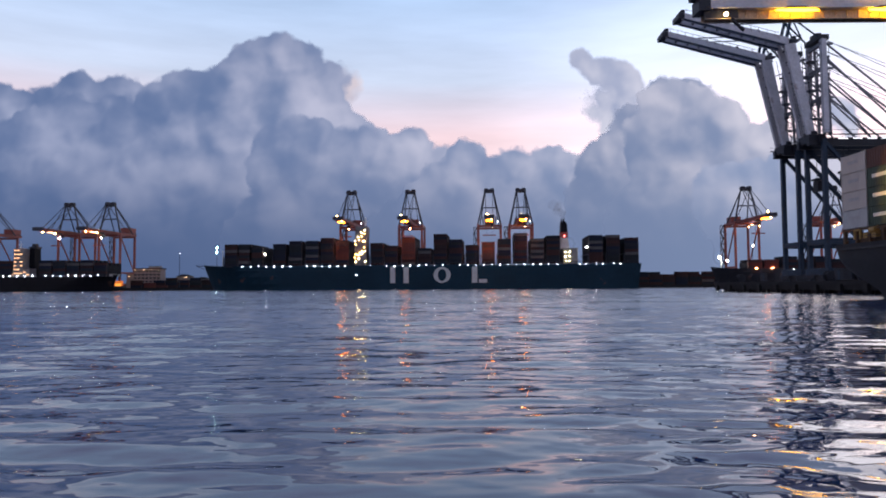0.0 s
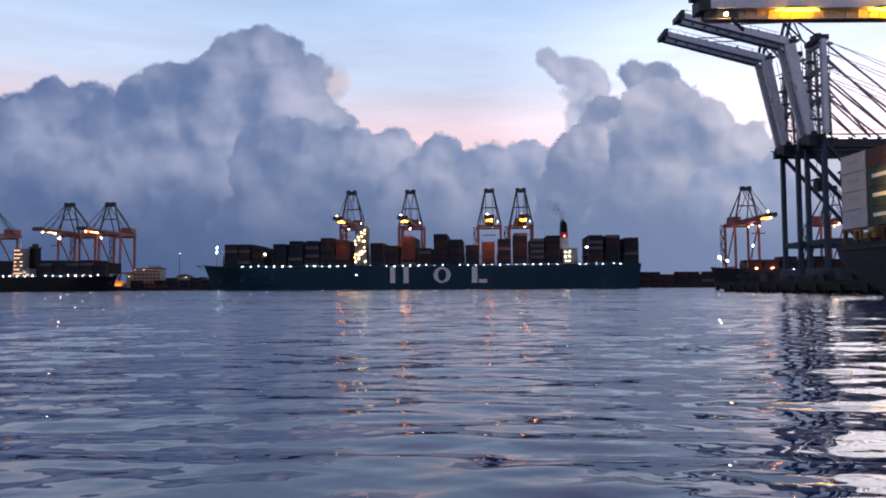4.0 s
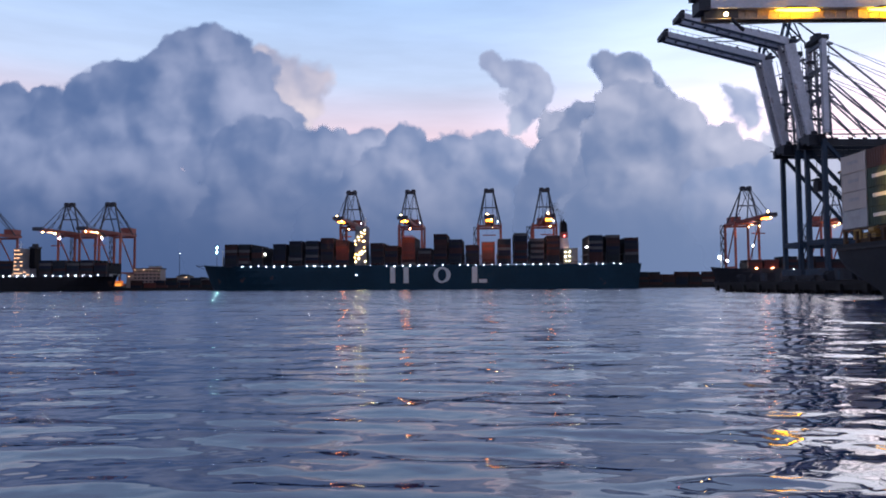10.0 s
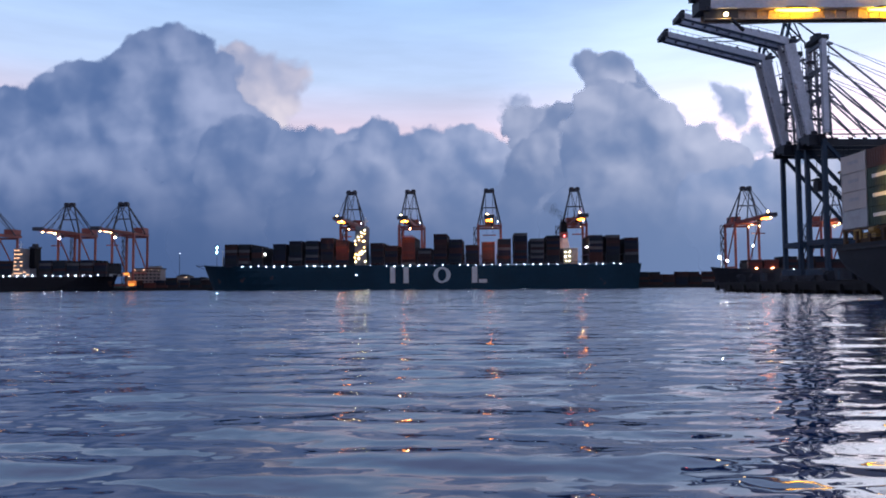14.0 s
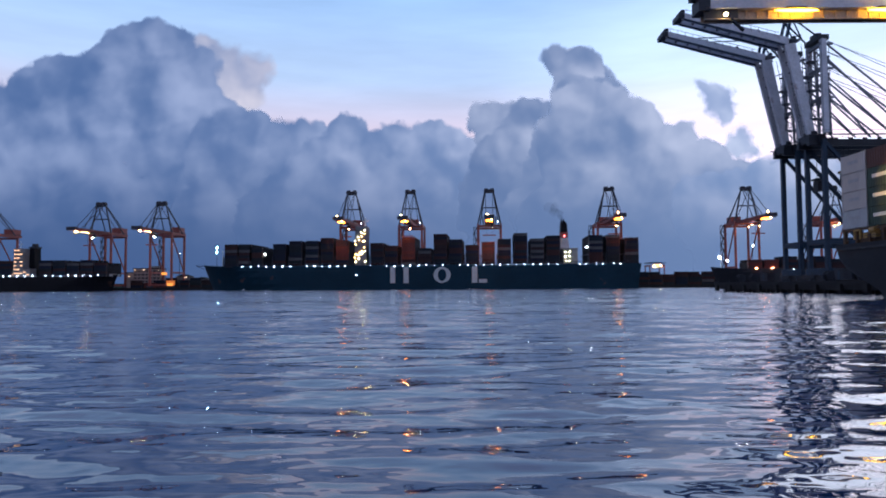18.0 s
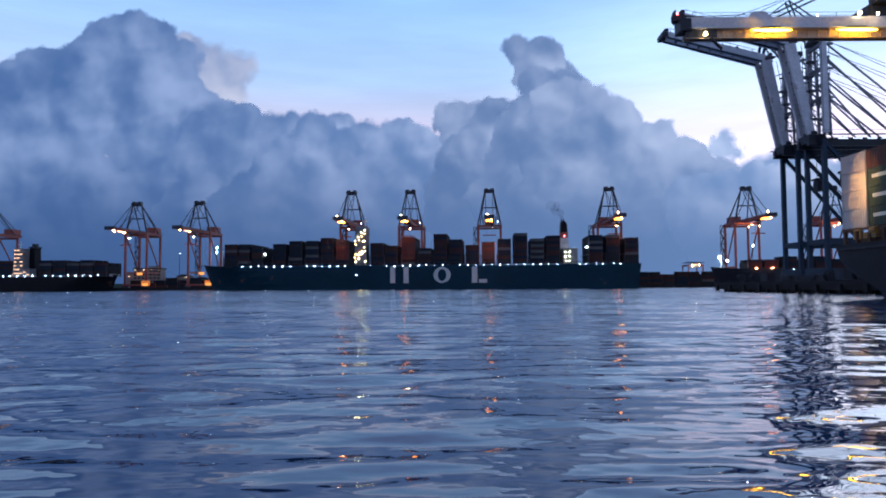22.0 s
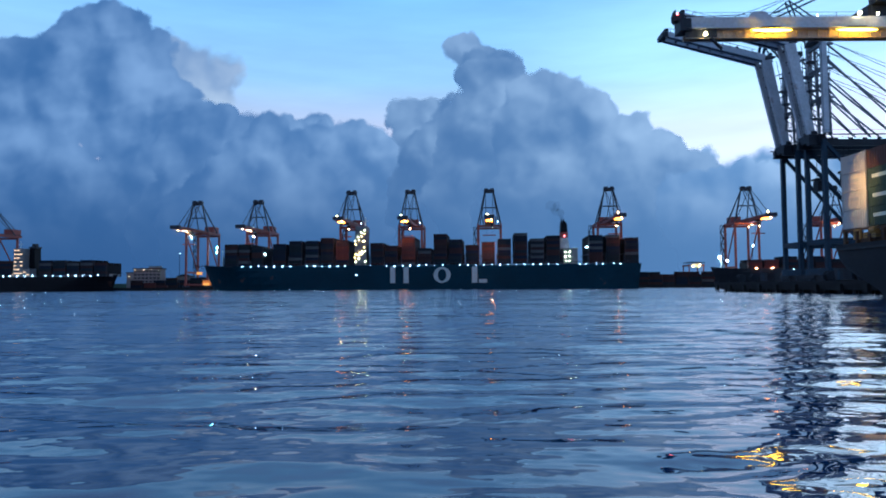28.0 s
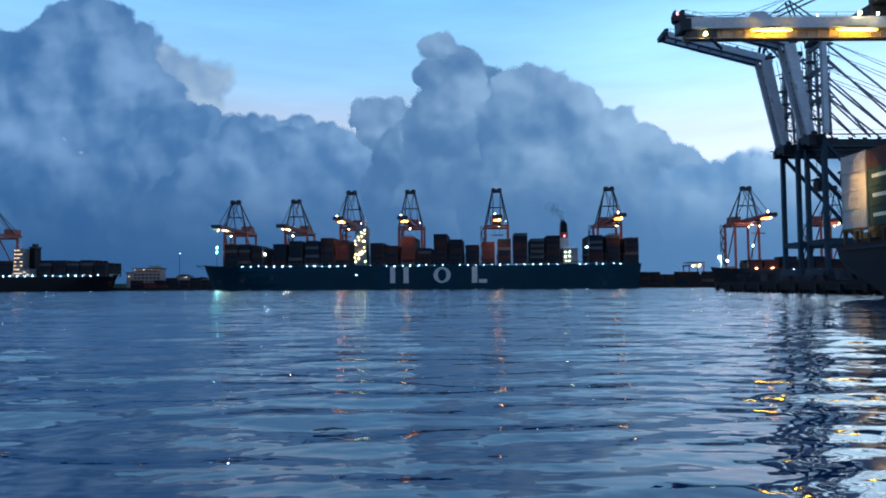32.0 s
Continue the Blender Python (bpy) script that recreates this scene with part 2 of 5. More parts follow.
# ---- water ----
def water_material():
    m = bpy.data.materials.new("harbour_water")
    m.use_nodes = True
    n, l = m.node_tree.nodes, m.node_tree.links
    b = n["Principled BSDF"]
    b.inputs["Base Color"].default_value = (0.010, 0.026, 0.074, 1)
    b.inputs["Roughness"].default_value, b.inputs["IOR"].default_value = 0.02, 1.68
    tc = n.new("ShaderNodeTexCoord")
    total = None
    for turn, (sx, sy, sc, det, amp) in zip((0.08, -0.30, 0.5),  ((0.6, 1.0, 0.19, 1, 0.20), (0.60, 1.0, 0.72, 1.0, 0.17))):
        mp = n.new("ShaderNodeMapping")
        mp.inputs["Scale"].default_value = (sx, sy, 1)
        mp.inputs["Rotation"].default_value = (0, 0, turn)
        t = n.new("ShaderNodeTexNoise")
        t.noise_dimensions = "2D"
        t.inputs["Scale"].default_value, t.inputs["Detail"].default_value = sc, det
        l.new(tc.outputs["Object"], mp.inputs["Vector"])
        l.new(mp.outputs[0], t.inputs["Vector"])
        k = n.new("ShaderNodeMath")
        k.operation = "MULTIPLY_ADD"
        k.inputs[1].default_value = amp
        l.new(t.outputs["Fac"], k.inputs[0])
        if total:
            l.new(total, k.inputs[2])
        total = k.outputs[0]
    # calm and ruffled patches
    pm, pt, pr, pk = (n.new(k) for k in ("ShaderNodeMapping", "ShaderNodeTexNoise", "ShaderNodeMapRange", "ShaderNodeMath"))
    pm.inputs["Scale"].default_value = (0.35, 1.0, 1)
    pt.noise_dimensions = "2D"
    pt.inputs["Scale"].default_value, pt.inputs["Detail"].default_value = 0.05, 3
    pr.inputs["From Min"].default_value, pr.inputs["From Max"].default_value = 0.36, 0.64
    pr.inputs["To Min"].default_value, pr.inputs["To Max"].default_value = 0.85, 1.25
    pk.operation = "MULTIPLY"
    l.new(tc.outputs["Object"], pm.inputs["Vector"])
    l.new(pm.outputs[0], pt.inputs["Vector"])
    l.new(pt.outputs["Fac"], pr.inputs["Value"])
    l.new(pr.outputs["Result"], pk.inputs[0])
    l.new(total, pk.inputs[1])
    # the far water: waves too small there for the sheet's own relief
    sp, far, lk = n.new("ShaderNodeSeparateXYZ"), n.new("ShaderNodeMapRange"), n.new("ShaderNodeMath")
    far.interpolation_type = "SMOOTHSTEP"
    far.inputs["From Min"].default_value, far.inputs["From Max"].default_value = 22, 90
    far.inputs["To Min"].default_value, far.inputs["To Max"].default_value = 0.0, 0.95
    lk.operation = "MULTIPLY"
    l.new(tc.outputs["Object"], sp.inputs[0])
    l.new(sp.outputs["Y"], far.inputs["Value"])
    l.new(pk.outputs[0], lk.inputs[0])
    l.new(far.outputs["Result"], lk.inputs[1])
    # fine ripples close by
    rm, rt, rk = n.new("ShaderNodeMapping"), n.new("ShaderNodeTexNoise"), n.new("ShaderNodeMath")
    rm.inputs["Scale"].default_value = (0.7, 1.0, 1)
    rt.noise_dimensions = "2D"
    rt.inputs["Scale"].default_value, rt.inputs["Detail"].default_value = 2.4, 1.0
    rk.operation = "MULTIPLY_ADD"
    rk.inputs[1].default_value = 0.016
    l.new(tc.outputs["Object"], rm.inputs["Vector"])
    l.new(rm.outputs[0], rt.inputs["Vector"])
    l.new(rt.outputs["Fac"], rk.inputs[0])
    l.new(lk.outputs[0], rk.inputs[2])
    bp = n.new("ShaderNodeBump")
    bp.inputs["Strength"].default_value, bp.inputs["Distance"].default_value = 1.0, 1.0
    l.new(rk.outputs[0], bp.inputs["Height"])
    # ripple faces lean towards the shore
    lean, unit = n.new("ShaderNodeVectorMath"), n.new("ShaderNodeVectorMath")
    tilt, tv = n.new("ShaderNodeMapRange"), n.new("ShaderNodeCombineXYZ")
    tilt.inputs["From Min"].default_value, tilt.inputs["From Max"].default_value = 14, 90
    tilt.inputs["To Min"].default_value, tilt.inputs["To Max"].default_value = 0.0, -0.068
    tv.inputs["X"].default_value = -0.005
    l.new(sp.outputs["Y"], tilt.inputs["Value"])
    l.new(tilt.outputs["Result"], tv.inputs["Y"])
    l.new(tv.outputs[0], lean.inputs[1])
    unit.operation = "NORMALIZE"
    l.new(bp.outputs["Normal"], lean.inputs[0])
    l.new(lean.outputs[0], unit.inputs[0])
    l.new(unit.outputs[0], b.inputs["Normal"])
    return m


def wave_height(x, y, step):
    """Crossing short waves; those too short for the sheet's spacing fade out."""
    rw = np.random.default_rng(4)
    h = np.zeros_like(x)
    for lo, hi, slope, count in ((3.2, 7.0, 0.020, 9), (1.25, 2.6, 0.062, 18), (0.75, 1.25, 0.040, 14), (0.42, 0.75, 0.022, 10)):
        for i in range(count):
            wl_ = lo * (hi / lo) ** ((i + 0.5) / count)
            way = math.pi / 2 + rw.normal(0, 0.27)
            k = 2 * math.pi / wl_
            ph = k * (x * math.cos(way) + y * math.sin(way)) + rw.uniform(0, 6.283)
            amp = slope * math.sqrt(2 / count) / k
            keep = np.clip((wl_ / step - 3.0) / 3.0, 0, 1)
            # crests a little sharper than troughs
            h += amp * keep * (np.sin(ph) + 0.22 * np.sin(2 * ph + math.pi / 2))
    return h


def water_sheet():
    def spread(first, last, grow):
        out = [first]
        while out[-1] < last:
            out.append(out[-1] * grow)
        return out

    core = np.arange(-14, 32.01, 0.14)
    side = np.cumsum([0.14 * 1.032 ** i for i in range(1, 222)])
    xs = np.concatenate((-14 - side[::-1], core, 32 + side))
    ys = np.concatenate(([-4800, -1200, -300, -80, -20, -5], spread(2.0, 4800.0, 1.008)))
    gx, gy = np.meshgrid(xs, ys)
    step = np.maximum(np.gradient(xs)[None, :] * np.ones_like(gy), np.gradient(ys)[:, None] * np.ones_like(gx))
    patch = 1.0 + 0.22 * np.sin(0.21 * gx + 0.13 * gy) * np.sin(0.17 * gy - 0.09 * gx + 1.0)
    gz = wave_height(gx, gy, step) * patch
    me = bpy.data.meshes.new("water")
    me.vertices.add(gx.size)
    me.vertices.foreach_set("co", np.stack((gx, gy, gz), -1).astype(np.float32).ravel())
    r, c = gx.shape
    i = (np.arange(r - 1)[:, None] * c + np.arange(c - 1)[None, :]).ravel()
    quads = np.stack((i, i + 1, i + c + 1, i + c), -1).astype(np.int32)
    me.loops.add(quads.size)
    me.loops.foreach_set("vertex_index", quads.ravel())
    me.polygons.add(len(quads))
    me.polygons.foreach_set("loop_start", np.arange(0, quads.size, 4, dtype=np.int32))
    me.polygons.foreach_set("use_smooth", np.ones(len(quads), dtype=bool))
    me.update(calc_edges=True)
    me.materials.append(water_material())
    return me


water = tagged(new("water", water_sheet()), "dark rippled harbour water reflecting the dusk sky", "water", kind="structure")


# ---- clouds: far backdrop panels that drift across the sky ----
def cloud_field(name, puffs, seed, grain):
    """Node group: thickness D, billow relief S and broad tone T at a point of the panel."""
    g = bpy.data.node_groups.new(name, "ShaderNodeTree")
    g.interface.new_socket("P", in_out="INPUT", socket_type="NodeSocketVector")
    for k in "DST":
        g.interface.new_socket(k, in_out="OUTPUT", socket_type="NodeSocketFloat")
    n, l = g.nodes, g.links
    gi, go = n.new("NodeGroupInput"), n.new("NodeGroupOutput")
    op = calc(n, l)

    def tex(kind, scale, detail, source):
        t = n.new(kind)
        t.inputs["Scale"].default_value, t.inputs["Detail"].default_value = scale * grain, detail
        l.new(source, t.inputs["Vector"])
        return t

    def vec(operation, a, b):
        k = n.new("ShaderNodeVectorMath")
        k.operation = operation
        l.new(a, k.inputs[0])
        if isinstance(b, tuple):
            k.inputs[1].default_value = b
        elif isinstance(b, float):
            k.inputs["Scale"].default_value = b
        else:
            l.new(b, k.inputs[1])
        return k.outputs[0] if operation != "DISTANCE" else k.outputs["Value"]

    away = vec("ADD", gi.outputs[0], (seed * 7.3, seed * 3.1, 0))
    wob = tex("ShaderNodeTexNoise", 0.55, 2, away)
    wob.noise_dimensions = "2D"
    warp = vec("ADD", gi.outputs[0], vec("SCALE", vec("SUBTRACT", wob.outputs["Color"], (0.5, 0.5, 0.5)), 0.75 / grain))
    flat = vec("MULTIPLY", warp, (1, 1, 0))
    field = None
    for x, z, r in puffs:
        f = op("SUBTRACT", r, vec("DISTANCE", flat, (x, z, 0)))
        field = f if field is None else op("SMOOTH_MAX", field, f, 0.22)
    shift = vec("ADD", flat, (seed * 5.3, seed * 2.7, 0))
    lumps = []
    for scale, detail in ((0.42, 0), (1.0, 1.6)):
        v = tex("ShaderNodeTexVoronoi", scale, detail, shift)
        v.voronoi_dimensions, v.feature, v.normalize = "2D", "SMOOTH_F1", True
        v.inputs["Roughness"].default_value, v.inputs["Lacunarity"].default_value, v.inputs["Smoothness"].default_value = 0.5, 2.2, 0.75
        lumps.append(op("SUBTRACT", 0.40, v.outputs["Distance"]))
    fine, broad = tex("ShaderNodeTexNoise", 1.3, 6, shift), tex("ShaderNodeTexNoise", 0.22, 3, shift)
    fine.noise_dimensions = broad.noise_dimensions = "2D"
    wisps = op("SUBTRACT", fine.outputs["Fac"], 0.5)
    bumps = op("MULTIPLY_ADD", lumps[1], 0.62, op("MULTIPLY", lumps[0], 0.8))
    l.new(op("MULTIPLY_ADD", wisps, 0.30, op("MULTIPLY_ADD", field, 0.9, bumps)), go.inputs[0])
    l.new(op("MULTIPLY_ADD", lumps[1], 0.12, op("MULTIPLY_ADD", op("MINIMUM", field, 2.0), 0.15, op("MULTIPLY", lumps[0], 0.75))), go.inputs[1])
    l.new(op("SUBTRACT", broad.outputs["Fac"], 0.5), go.inputs[2])
    return g


def calc(n, l):
    """A short way to write math nodes into one tree."""
    def op(operation, *values):
        k = n.new("ShaderNodeMath")
        k.operation = operation
        for i, v in enumerate(values):
            if isinstance(v, (int, float)):
                k.inputs[i].default_value = v
            else:
                l.new(v, k.inputs[i])
        return k.outputs[0]
    return op


def cloud_material(name, puffs, lit, shade, low, seed, grain, edge):
    m = bpy.data.materials.new(name)
    m.use_nodes = True
    n, l = m.node_tree.nodes, m.node_tree.links
    n.remove(n["Principled BSDF"])
    op = calc(n, l)
    g = cloud_field(name + "_field", puffs, seed, grain)
    tc, sep, com = n.new("ShaderNodeTexCoord"), n.new("ShaderNodeSeparateXYZ"), n.new("ShaderNodeCombineXYZ")
    l.new(tc.outputs["Object"], sep.inputs[0])
    l.new(op("MULTIPLY", sep.outputs["X"], 0.01), com.inputs[0])
    l.new(op("MULTIPLY", sep.outputs["Z"], 0.01), com.inputs[1])
    groups = []
    for o in ((0, 0, 0), (0.36, 0.40, 0)):
        k, sh = n.new("ShaderNodeGroup"), n.new("ShaderNodeVectorMath")
        k.node_tree = g
        sh.inputs[1].default_value = o
        l.new(com.outputs[0], sh.inputs[0])
        l.new(sh.outputs[0], k.inputs[0])
        groups.append(k)
    here, there = groups

    def blend(fac, a, b, kind="MIX"):
        k = n.new("ShaderNodeMix")
        k.data_type, k.blend_type = "RGBA", kind
        for i, v in (("Factor", fac), (6, a), (7, b)):
            if isinstance(v, tuple):
                k.inputs[i].default_value = (*v, 1)
            elif isinstance(v, (int, float)):
                k.inputs[i].default_value = v
            else:
                l.new(v, k.inputs[i])
        return k.outputs[2]

    def ramp(value, lo, hi, a=0.0, b=1.0):
        k = n.new("ShaderNodeMapRange")
        k.interpolation_type = "SMOOTHSTEP"
        for key, v in (("From Min", lo), ("From Max", hi), ("To Min", a), ("To Max", b)):
            k.inputs[key].default_value = v
        l.new(value, k.inputs["Value"])
        return k.outputs["Result"]

    relief = op("SUBTRACT", here.outputs["S"], there.outputs["S"])
    light = op("ADD", op("MULTIPLY_ADD", relief, 1.1, 0.375), op("MULTIPLY", here.outputs["T"], 1.3))
    tone = blend(ramp(light, 0.0, 1.0), shade, lit)
    geo, gs = n.new("ShaderNodeNewGeometry"), n.new("ShaderNodeSeparateXYZ")
    l.new(geo.outputs["Position"], gs.inputs[0])
    hazy = blend(ramp(gs.outputs["Z"], 120, 950, 1.0, 0.0), tone, low)
    # brighter towards the afterglow
    side = blend(ramp(gs.outputs["X"], -2400, 2600), (0.80, 0.81, 0.83), (2.0, 1.70, 1.36))
    em, tr, mx = n.new("ShaderNodeEmission"), n.new("ShaderNodeBsdfTransparent"), n.new("ShaderNodeMixShader")
    l.new(blend(1.0, hazy, side, "MULTIPLY"), em.inputs["Color"])
    l.new(ramp(here.outputs["D"], -0.14, edge - 0.08), mx.inputs["Fac"])
    l.new(tr.outputs[0], mx.inputs[1])
    l.new(em.outputs[0], mx.inputs[2])
    l.new(mx.outputs[0], n["Material Output"].inputs["Surface"])
    m.cycles.emission_sampling = "NONE"
    return m


def cloud(puffs, x, y, z, label, lit, shade, seed, grain=1.0, edge=0.22, foot=None):
    """A cloud panel about (x, y, z); puffs are (x, z, radius) in hundreds of metres from there."""
    x0 = min(p[0] - p[2] for p in puffs) - 1.0
    x1 = max(p[0] + p[2] for p in puffs) + 1.0
    z0 = min(p[1] - p[2] for p in puffs) - 1.0 if foot is None else foot
    z1 = max(p[1] + p[2] for p in puffs) + 1.0
    bm = B()
    v = [bm.verts.new((a * 100, 0, c * 100)) for a, c in ((x0, z0), (x1, z0), (x1, z1), (x0, z1))]
    bm.faces.new(v)
    ob = solo("cloud", bm, cloud_material("cloud_vapour", puffs, lit, shade, LOW, seed, grain, edge),
              pose(x, y, z), label, "cloud", kind="stuff")
    ob.visible_shadow = False
    return ob


LOW = (0.093, 0.141, 0.268)
BODY_TONES = (0.40, 0.44, 0.585), (0.142, 0.202, 0.358)
LEFT_TONES = (0.43, 0.465, 0.61), (0.134, 0.197, 0.355)
CREAM_TONES = (0.80, 0.70, 0.70), (0.33, 0.36, 0.49)
TOWER_TONES = (0.32, 0.36, 0.49), (0.110, 0.160, 0.295)
THIN_TONES = (0.36, 0.41, 0.55), (0.19, 0.245, 0.40)
bank_puffs = [(-36 + 4.6 * i, 1.4 + 0.9 * math.sin(i * 2.1), 5.7) for i in range(17)]
cloud_bank = cloud(bank_puffs, 0, 4135, 0, "low slate-blue cloud bank along the horizon", (0.20, 0.26, 0.41), (0.12, 0.175, 0.32), 1.0, 0.7, 0.5, foot=-1)
cloud_left_edge = cloud([(6.55, 4.19, 1.57), (4.59, 3.8, 1.77), (2.29, 3.21, 1.57), (0.33, 3.05, 2.13), (-2.62, 2.88, 2.46), (3.93, 1.31, 3.6), (0.0, 0.33, 3.93), (-4.91, 0.66, 4.26), (-7.21, 2.62, 2.95), (-10.81, 1.97, 3.6), (7.86, 0.66, 2.95), (7.21, -3.28, 4.26), (0.0, -3.28, 4.26)],
    -2568, 4110, 681, "wide grey-blue cumulus heap with bumpy tops", *LEFT_TONES, 3.7, 1.0, 0.2)
cloud_cream = cloud([(-1.31, 4.5, 1.37), (0.33, 4.11, 1.31), (1.47, 3.75, 1.24), (1.63, 2.35, 1.04), (0.0, 2.22, 1.96), (-1.63, 2.61, 1.8), (-2.28, 0.65, 2.28), (-2.61, 3.92, 1.5), (-0.49, 2.94, 1.8), (0.0, 0.82, 1.63)],
    -1025, 4095, 842, "tall cream-edged cumulus tower", *CREAM_TONES, 2.0, 1.0, 0.5)
cloud_left = cloud([(-5.85, 1.14, 2.02), (-8.45, 1.46, 1.95), (-3.09, 2.54, 1.56), (-1.63, 3.67, 1.5), (-0.16, 3.35, 1.63), (1.14, 4.0, 1.56), (2.28, 4.98, 1.5), (3.64, 5.72, 1.37), (4.88, 5.3, 1.3), (4.23, 3.25, 2.34), (0.98, 1.3, 2.93), (-2.6, -0.33, 3.58), (-5.85, -1.95, 3.9), (4.88, 0.33, 3.25), (-9.76, -1.63, 4.23), (7.48, -1.63, 2.93), (6.24, 3.97, 1.37), (6.02, 2.11, 1.69), (7.15, 0.33, 2.28), (5.85, -4.88, 3.9), (0.0, -4.88, 4.23), (-5.85, -5.53, 4.23)],
    -1899, 4080, 839, "large grey-blue cumulus heap with a ragged high crest", *LEFT_TONES, 3.0, 1.0, 0.2)
cloud_link = cloud([(-0.32, 1.16, 1.16), (0.81, 1.1, 1.1), (2.75, 1.23, 1.04), (-1.62, 0.26, 2.27), (1.29, -0.39, 2.27), (3.07, -0.16, 1.62), (-3.88, 0.26, 2.91), (4.53, -0.71, 1.94), (-2.91, -1.29, 2.91), (-4.21, -4.21, 3.88), (1.29, -4.21, 3.56)],
    -434, 4060, 673, "low rounded cumulus heads joining the banks", *BODY_TONES, 4.6, 1.1, 0.22)
cloud_wisp = cloud([(-1.67, 2.23, 0.56), (-0.89, 1.71, 0.72), (0.03, 1.35, 0.82), (0.89, 0.72, 0.92), (0.56, -0.26, 0.82), (-0.1, -1.12, 0.69)],
    988, 4120, 1110, "torn grey cloud scrap", *THIN_TONES, 7.0, 1.2, 0.25)
cloud_scrap = cloud([(0.26, 0.33, 0.62), (-0.3, -0.33, 0.49)],
    420, 4115, 1082, "small faint cloud scrap", *THIN_TONES, 7.7, 1.5, 0.5)
cloud_mid = cloud([(-2.74, 2.35, 1.16), (0.0, 1.8, 1.03), (-1.13, 0.9, 1.45), (2.09, 2.06, 1.19), (0.97, 0.9, 1.61), (-3.7, 0.9, 1.45), (-2.25, 0.26, 1.93), (3.28, 0.97, 1.45), (4.19, 0.0, 1.93), (-0.32, -0.32, 2.25), (1.93, -0.64, 2.25), (-4.19, -0.64, 2.25), (5.15, -0.32, 1.93), (-5.47, -3.22, 3.54), (-0.97, -3.54, 3.54), (3.54, -3.54, 3.54)],
    -45, 4040, 605, "row of low rounded cumulus heads", *BODY_TONES, 4.0, 1.1, 0.2)
cloud_shoulder = cloud([(-0.77, 0.48, 0.87), (0.64, 0.32, 0.87), (-0.06, -0.51, 0.96)],
    83, 4025, 924, "small dark lump on the tower's shoulder", *TOWER_TONES, 5.4, 1.2, 0.2)
cloud_step = cloud([(-0.58, 1.22, 0.96), (0.64, 0.77, 1.15), (-0.38, -0.7, 1.92), (-1.92, -1.28, 1.79), (-0.96, -4.16, 3.52)],
    307, 4015, 858, "broken grey shoulder of the cumulus tower", *TOWER_TONES, 5.1, 1.1, 0.2)
cloud_tower = cloud([(0.0, 1.85, 1.08), (1.21, 1.4, 1.4), (0.57, 0.64, 1.66), (0.16, -1.12, 2.87), (0.16, -4.78, 4.14)],
    1007, 4000, 854, "towering grey cumulus with a bulging head", *TOWER_TONES, 5.0, 1.05, 0.18)
cloud_head = cloud([(-1.15, 1.44, 0.7), (0.0, 0.7, 1.4), (0.06, -0.48, 1.02)],
    995, 4003, 1110, "bulging head of the grey cumulus tower", *TOWER_TONES, 5.2, 1.05, 0.18)
cloud_nub = cloud([(-0.86, 0.96, 0.93), (0.16, -0.06, 1.02), (1.12, -0.96, 1.09)],
    99, 4006, 1271, "narrow leaning top of the cumulus tower", *TOWER_TONES, 5.6, 1.2, 0.18)
cloud_flank = cloud([(-3.49, 2.6, 1.27), (-1.9, 2.06, 1.4), (-0.48, 1.46, 1.4), (1.59, 0.19, 1.33), (3.43, -0.82, 1.27), (0.63, -1.43, 2.54), (-3.17, -0.16, 2.85), (5.33, -2.06, 1.43), (3.17, -2.7, 2.22), (-1.59, -2.54, 2.85), (-3.17, -4.76, 3.81), (1.59, -5.08, 3.81), (5.71, -5.08, 3.17)],
    1002, 3980, 787, "swelling grey flank of the cumulus tower", *TOWER_TONES, 5.8, 1.05, 0.2)
cloud_slope = cloud([(0.0, 0.38, 1.01), (-1.26, -0.25, 1.26), (1.42, 0.25, 1.13), (3.31, 0.25, 1.45), (5.67, 0.32, 1.58), (8.51, 0.32, 1.89), (11.98, 0.32, 2.21), (15.76, 0.32, 2.52), (-3.15, -1.1, 1.89), (-1.26, -2.84, 2.84), (3.15, -2.84, 3.47), (8.2, -2.84, 3.78)],
    1753, 3955, 530, "long low shoulder of grey-blue cloud", *BODY_TONES, 6.0, 1.0, 0.22)
cloud_puff = cloud([(-0.22, 0.54, 0.83), (0.22, -0.16, 0.64), (-0.8, 0.86, 0.41)],
    1689, 3990, 995, "small loose cloud puff", *THIN_TONES, 8.0, 1.3, 0.3)
cloud_tuft = cloud([(-0.06, 0.13, 0.7), (0.44, -0.38, 0.51)],
    1804, 3985, 819, "small torn cloud tuft", *THIN_TONES, 8.6, 1.5, 0.35)


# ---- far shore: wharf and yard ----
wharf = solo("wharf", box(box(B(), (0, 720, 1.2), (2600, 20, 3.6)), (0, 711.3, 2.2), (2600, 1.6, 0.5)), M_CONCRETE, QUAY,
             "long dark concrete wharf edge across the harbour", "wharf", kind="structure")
land = solo("ground", box(B(), (0, 2230, 1.4), (9000, 3000, 3.2)), M_LAND, QUAY, "flat dark port yard behind the wharf", "ground", kind="structure")

CONT40 = mesh_of("shipping_container", box(B(), (0, 0, 1.3), (12.2, 2.44, 2.6)), M_BOX)


CONT40_RED = mesh_of("shipping_container", box(B(), (0, 0, 1.3), (12.2, 2.44, 2.6)), M_BOX_RED)


def container_far(s, d, z, red=False):
    ob = new("shipping_container", CONT40_RED if red else CONT40)
    ob.matrix_basis = QUAY @ pose(s, d, z)
    return tagged(ob, "reddish forty-foot steel shipping container, in crane bays tinted as lamplit" if red else "dark forty-foot steel shipping container stacked in a bay",
                  "container", "stacked containers")


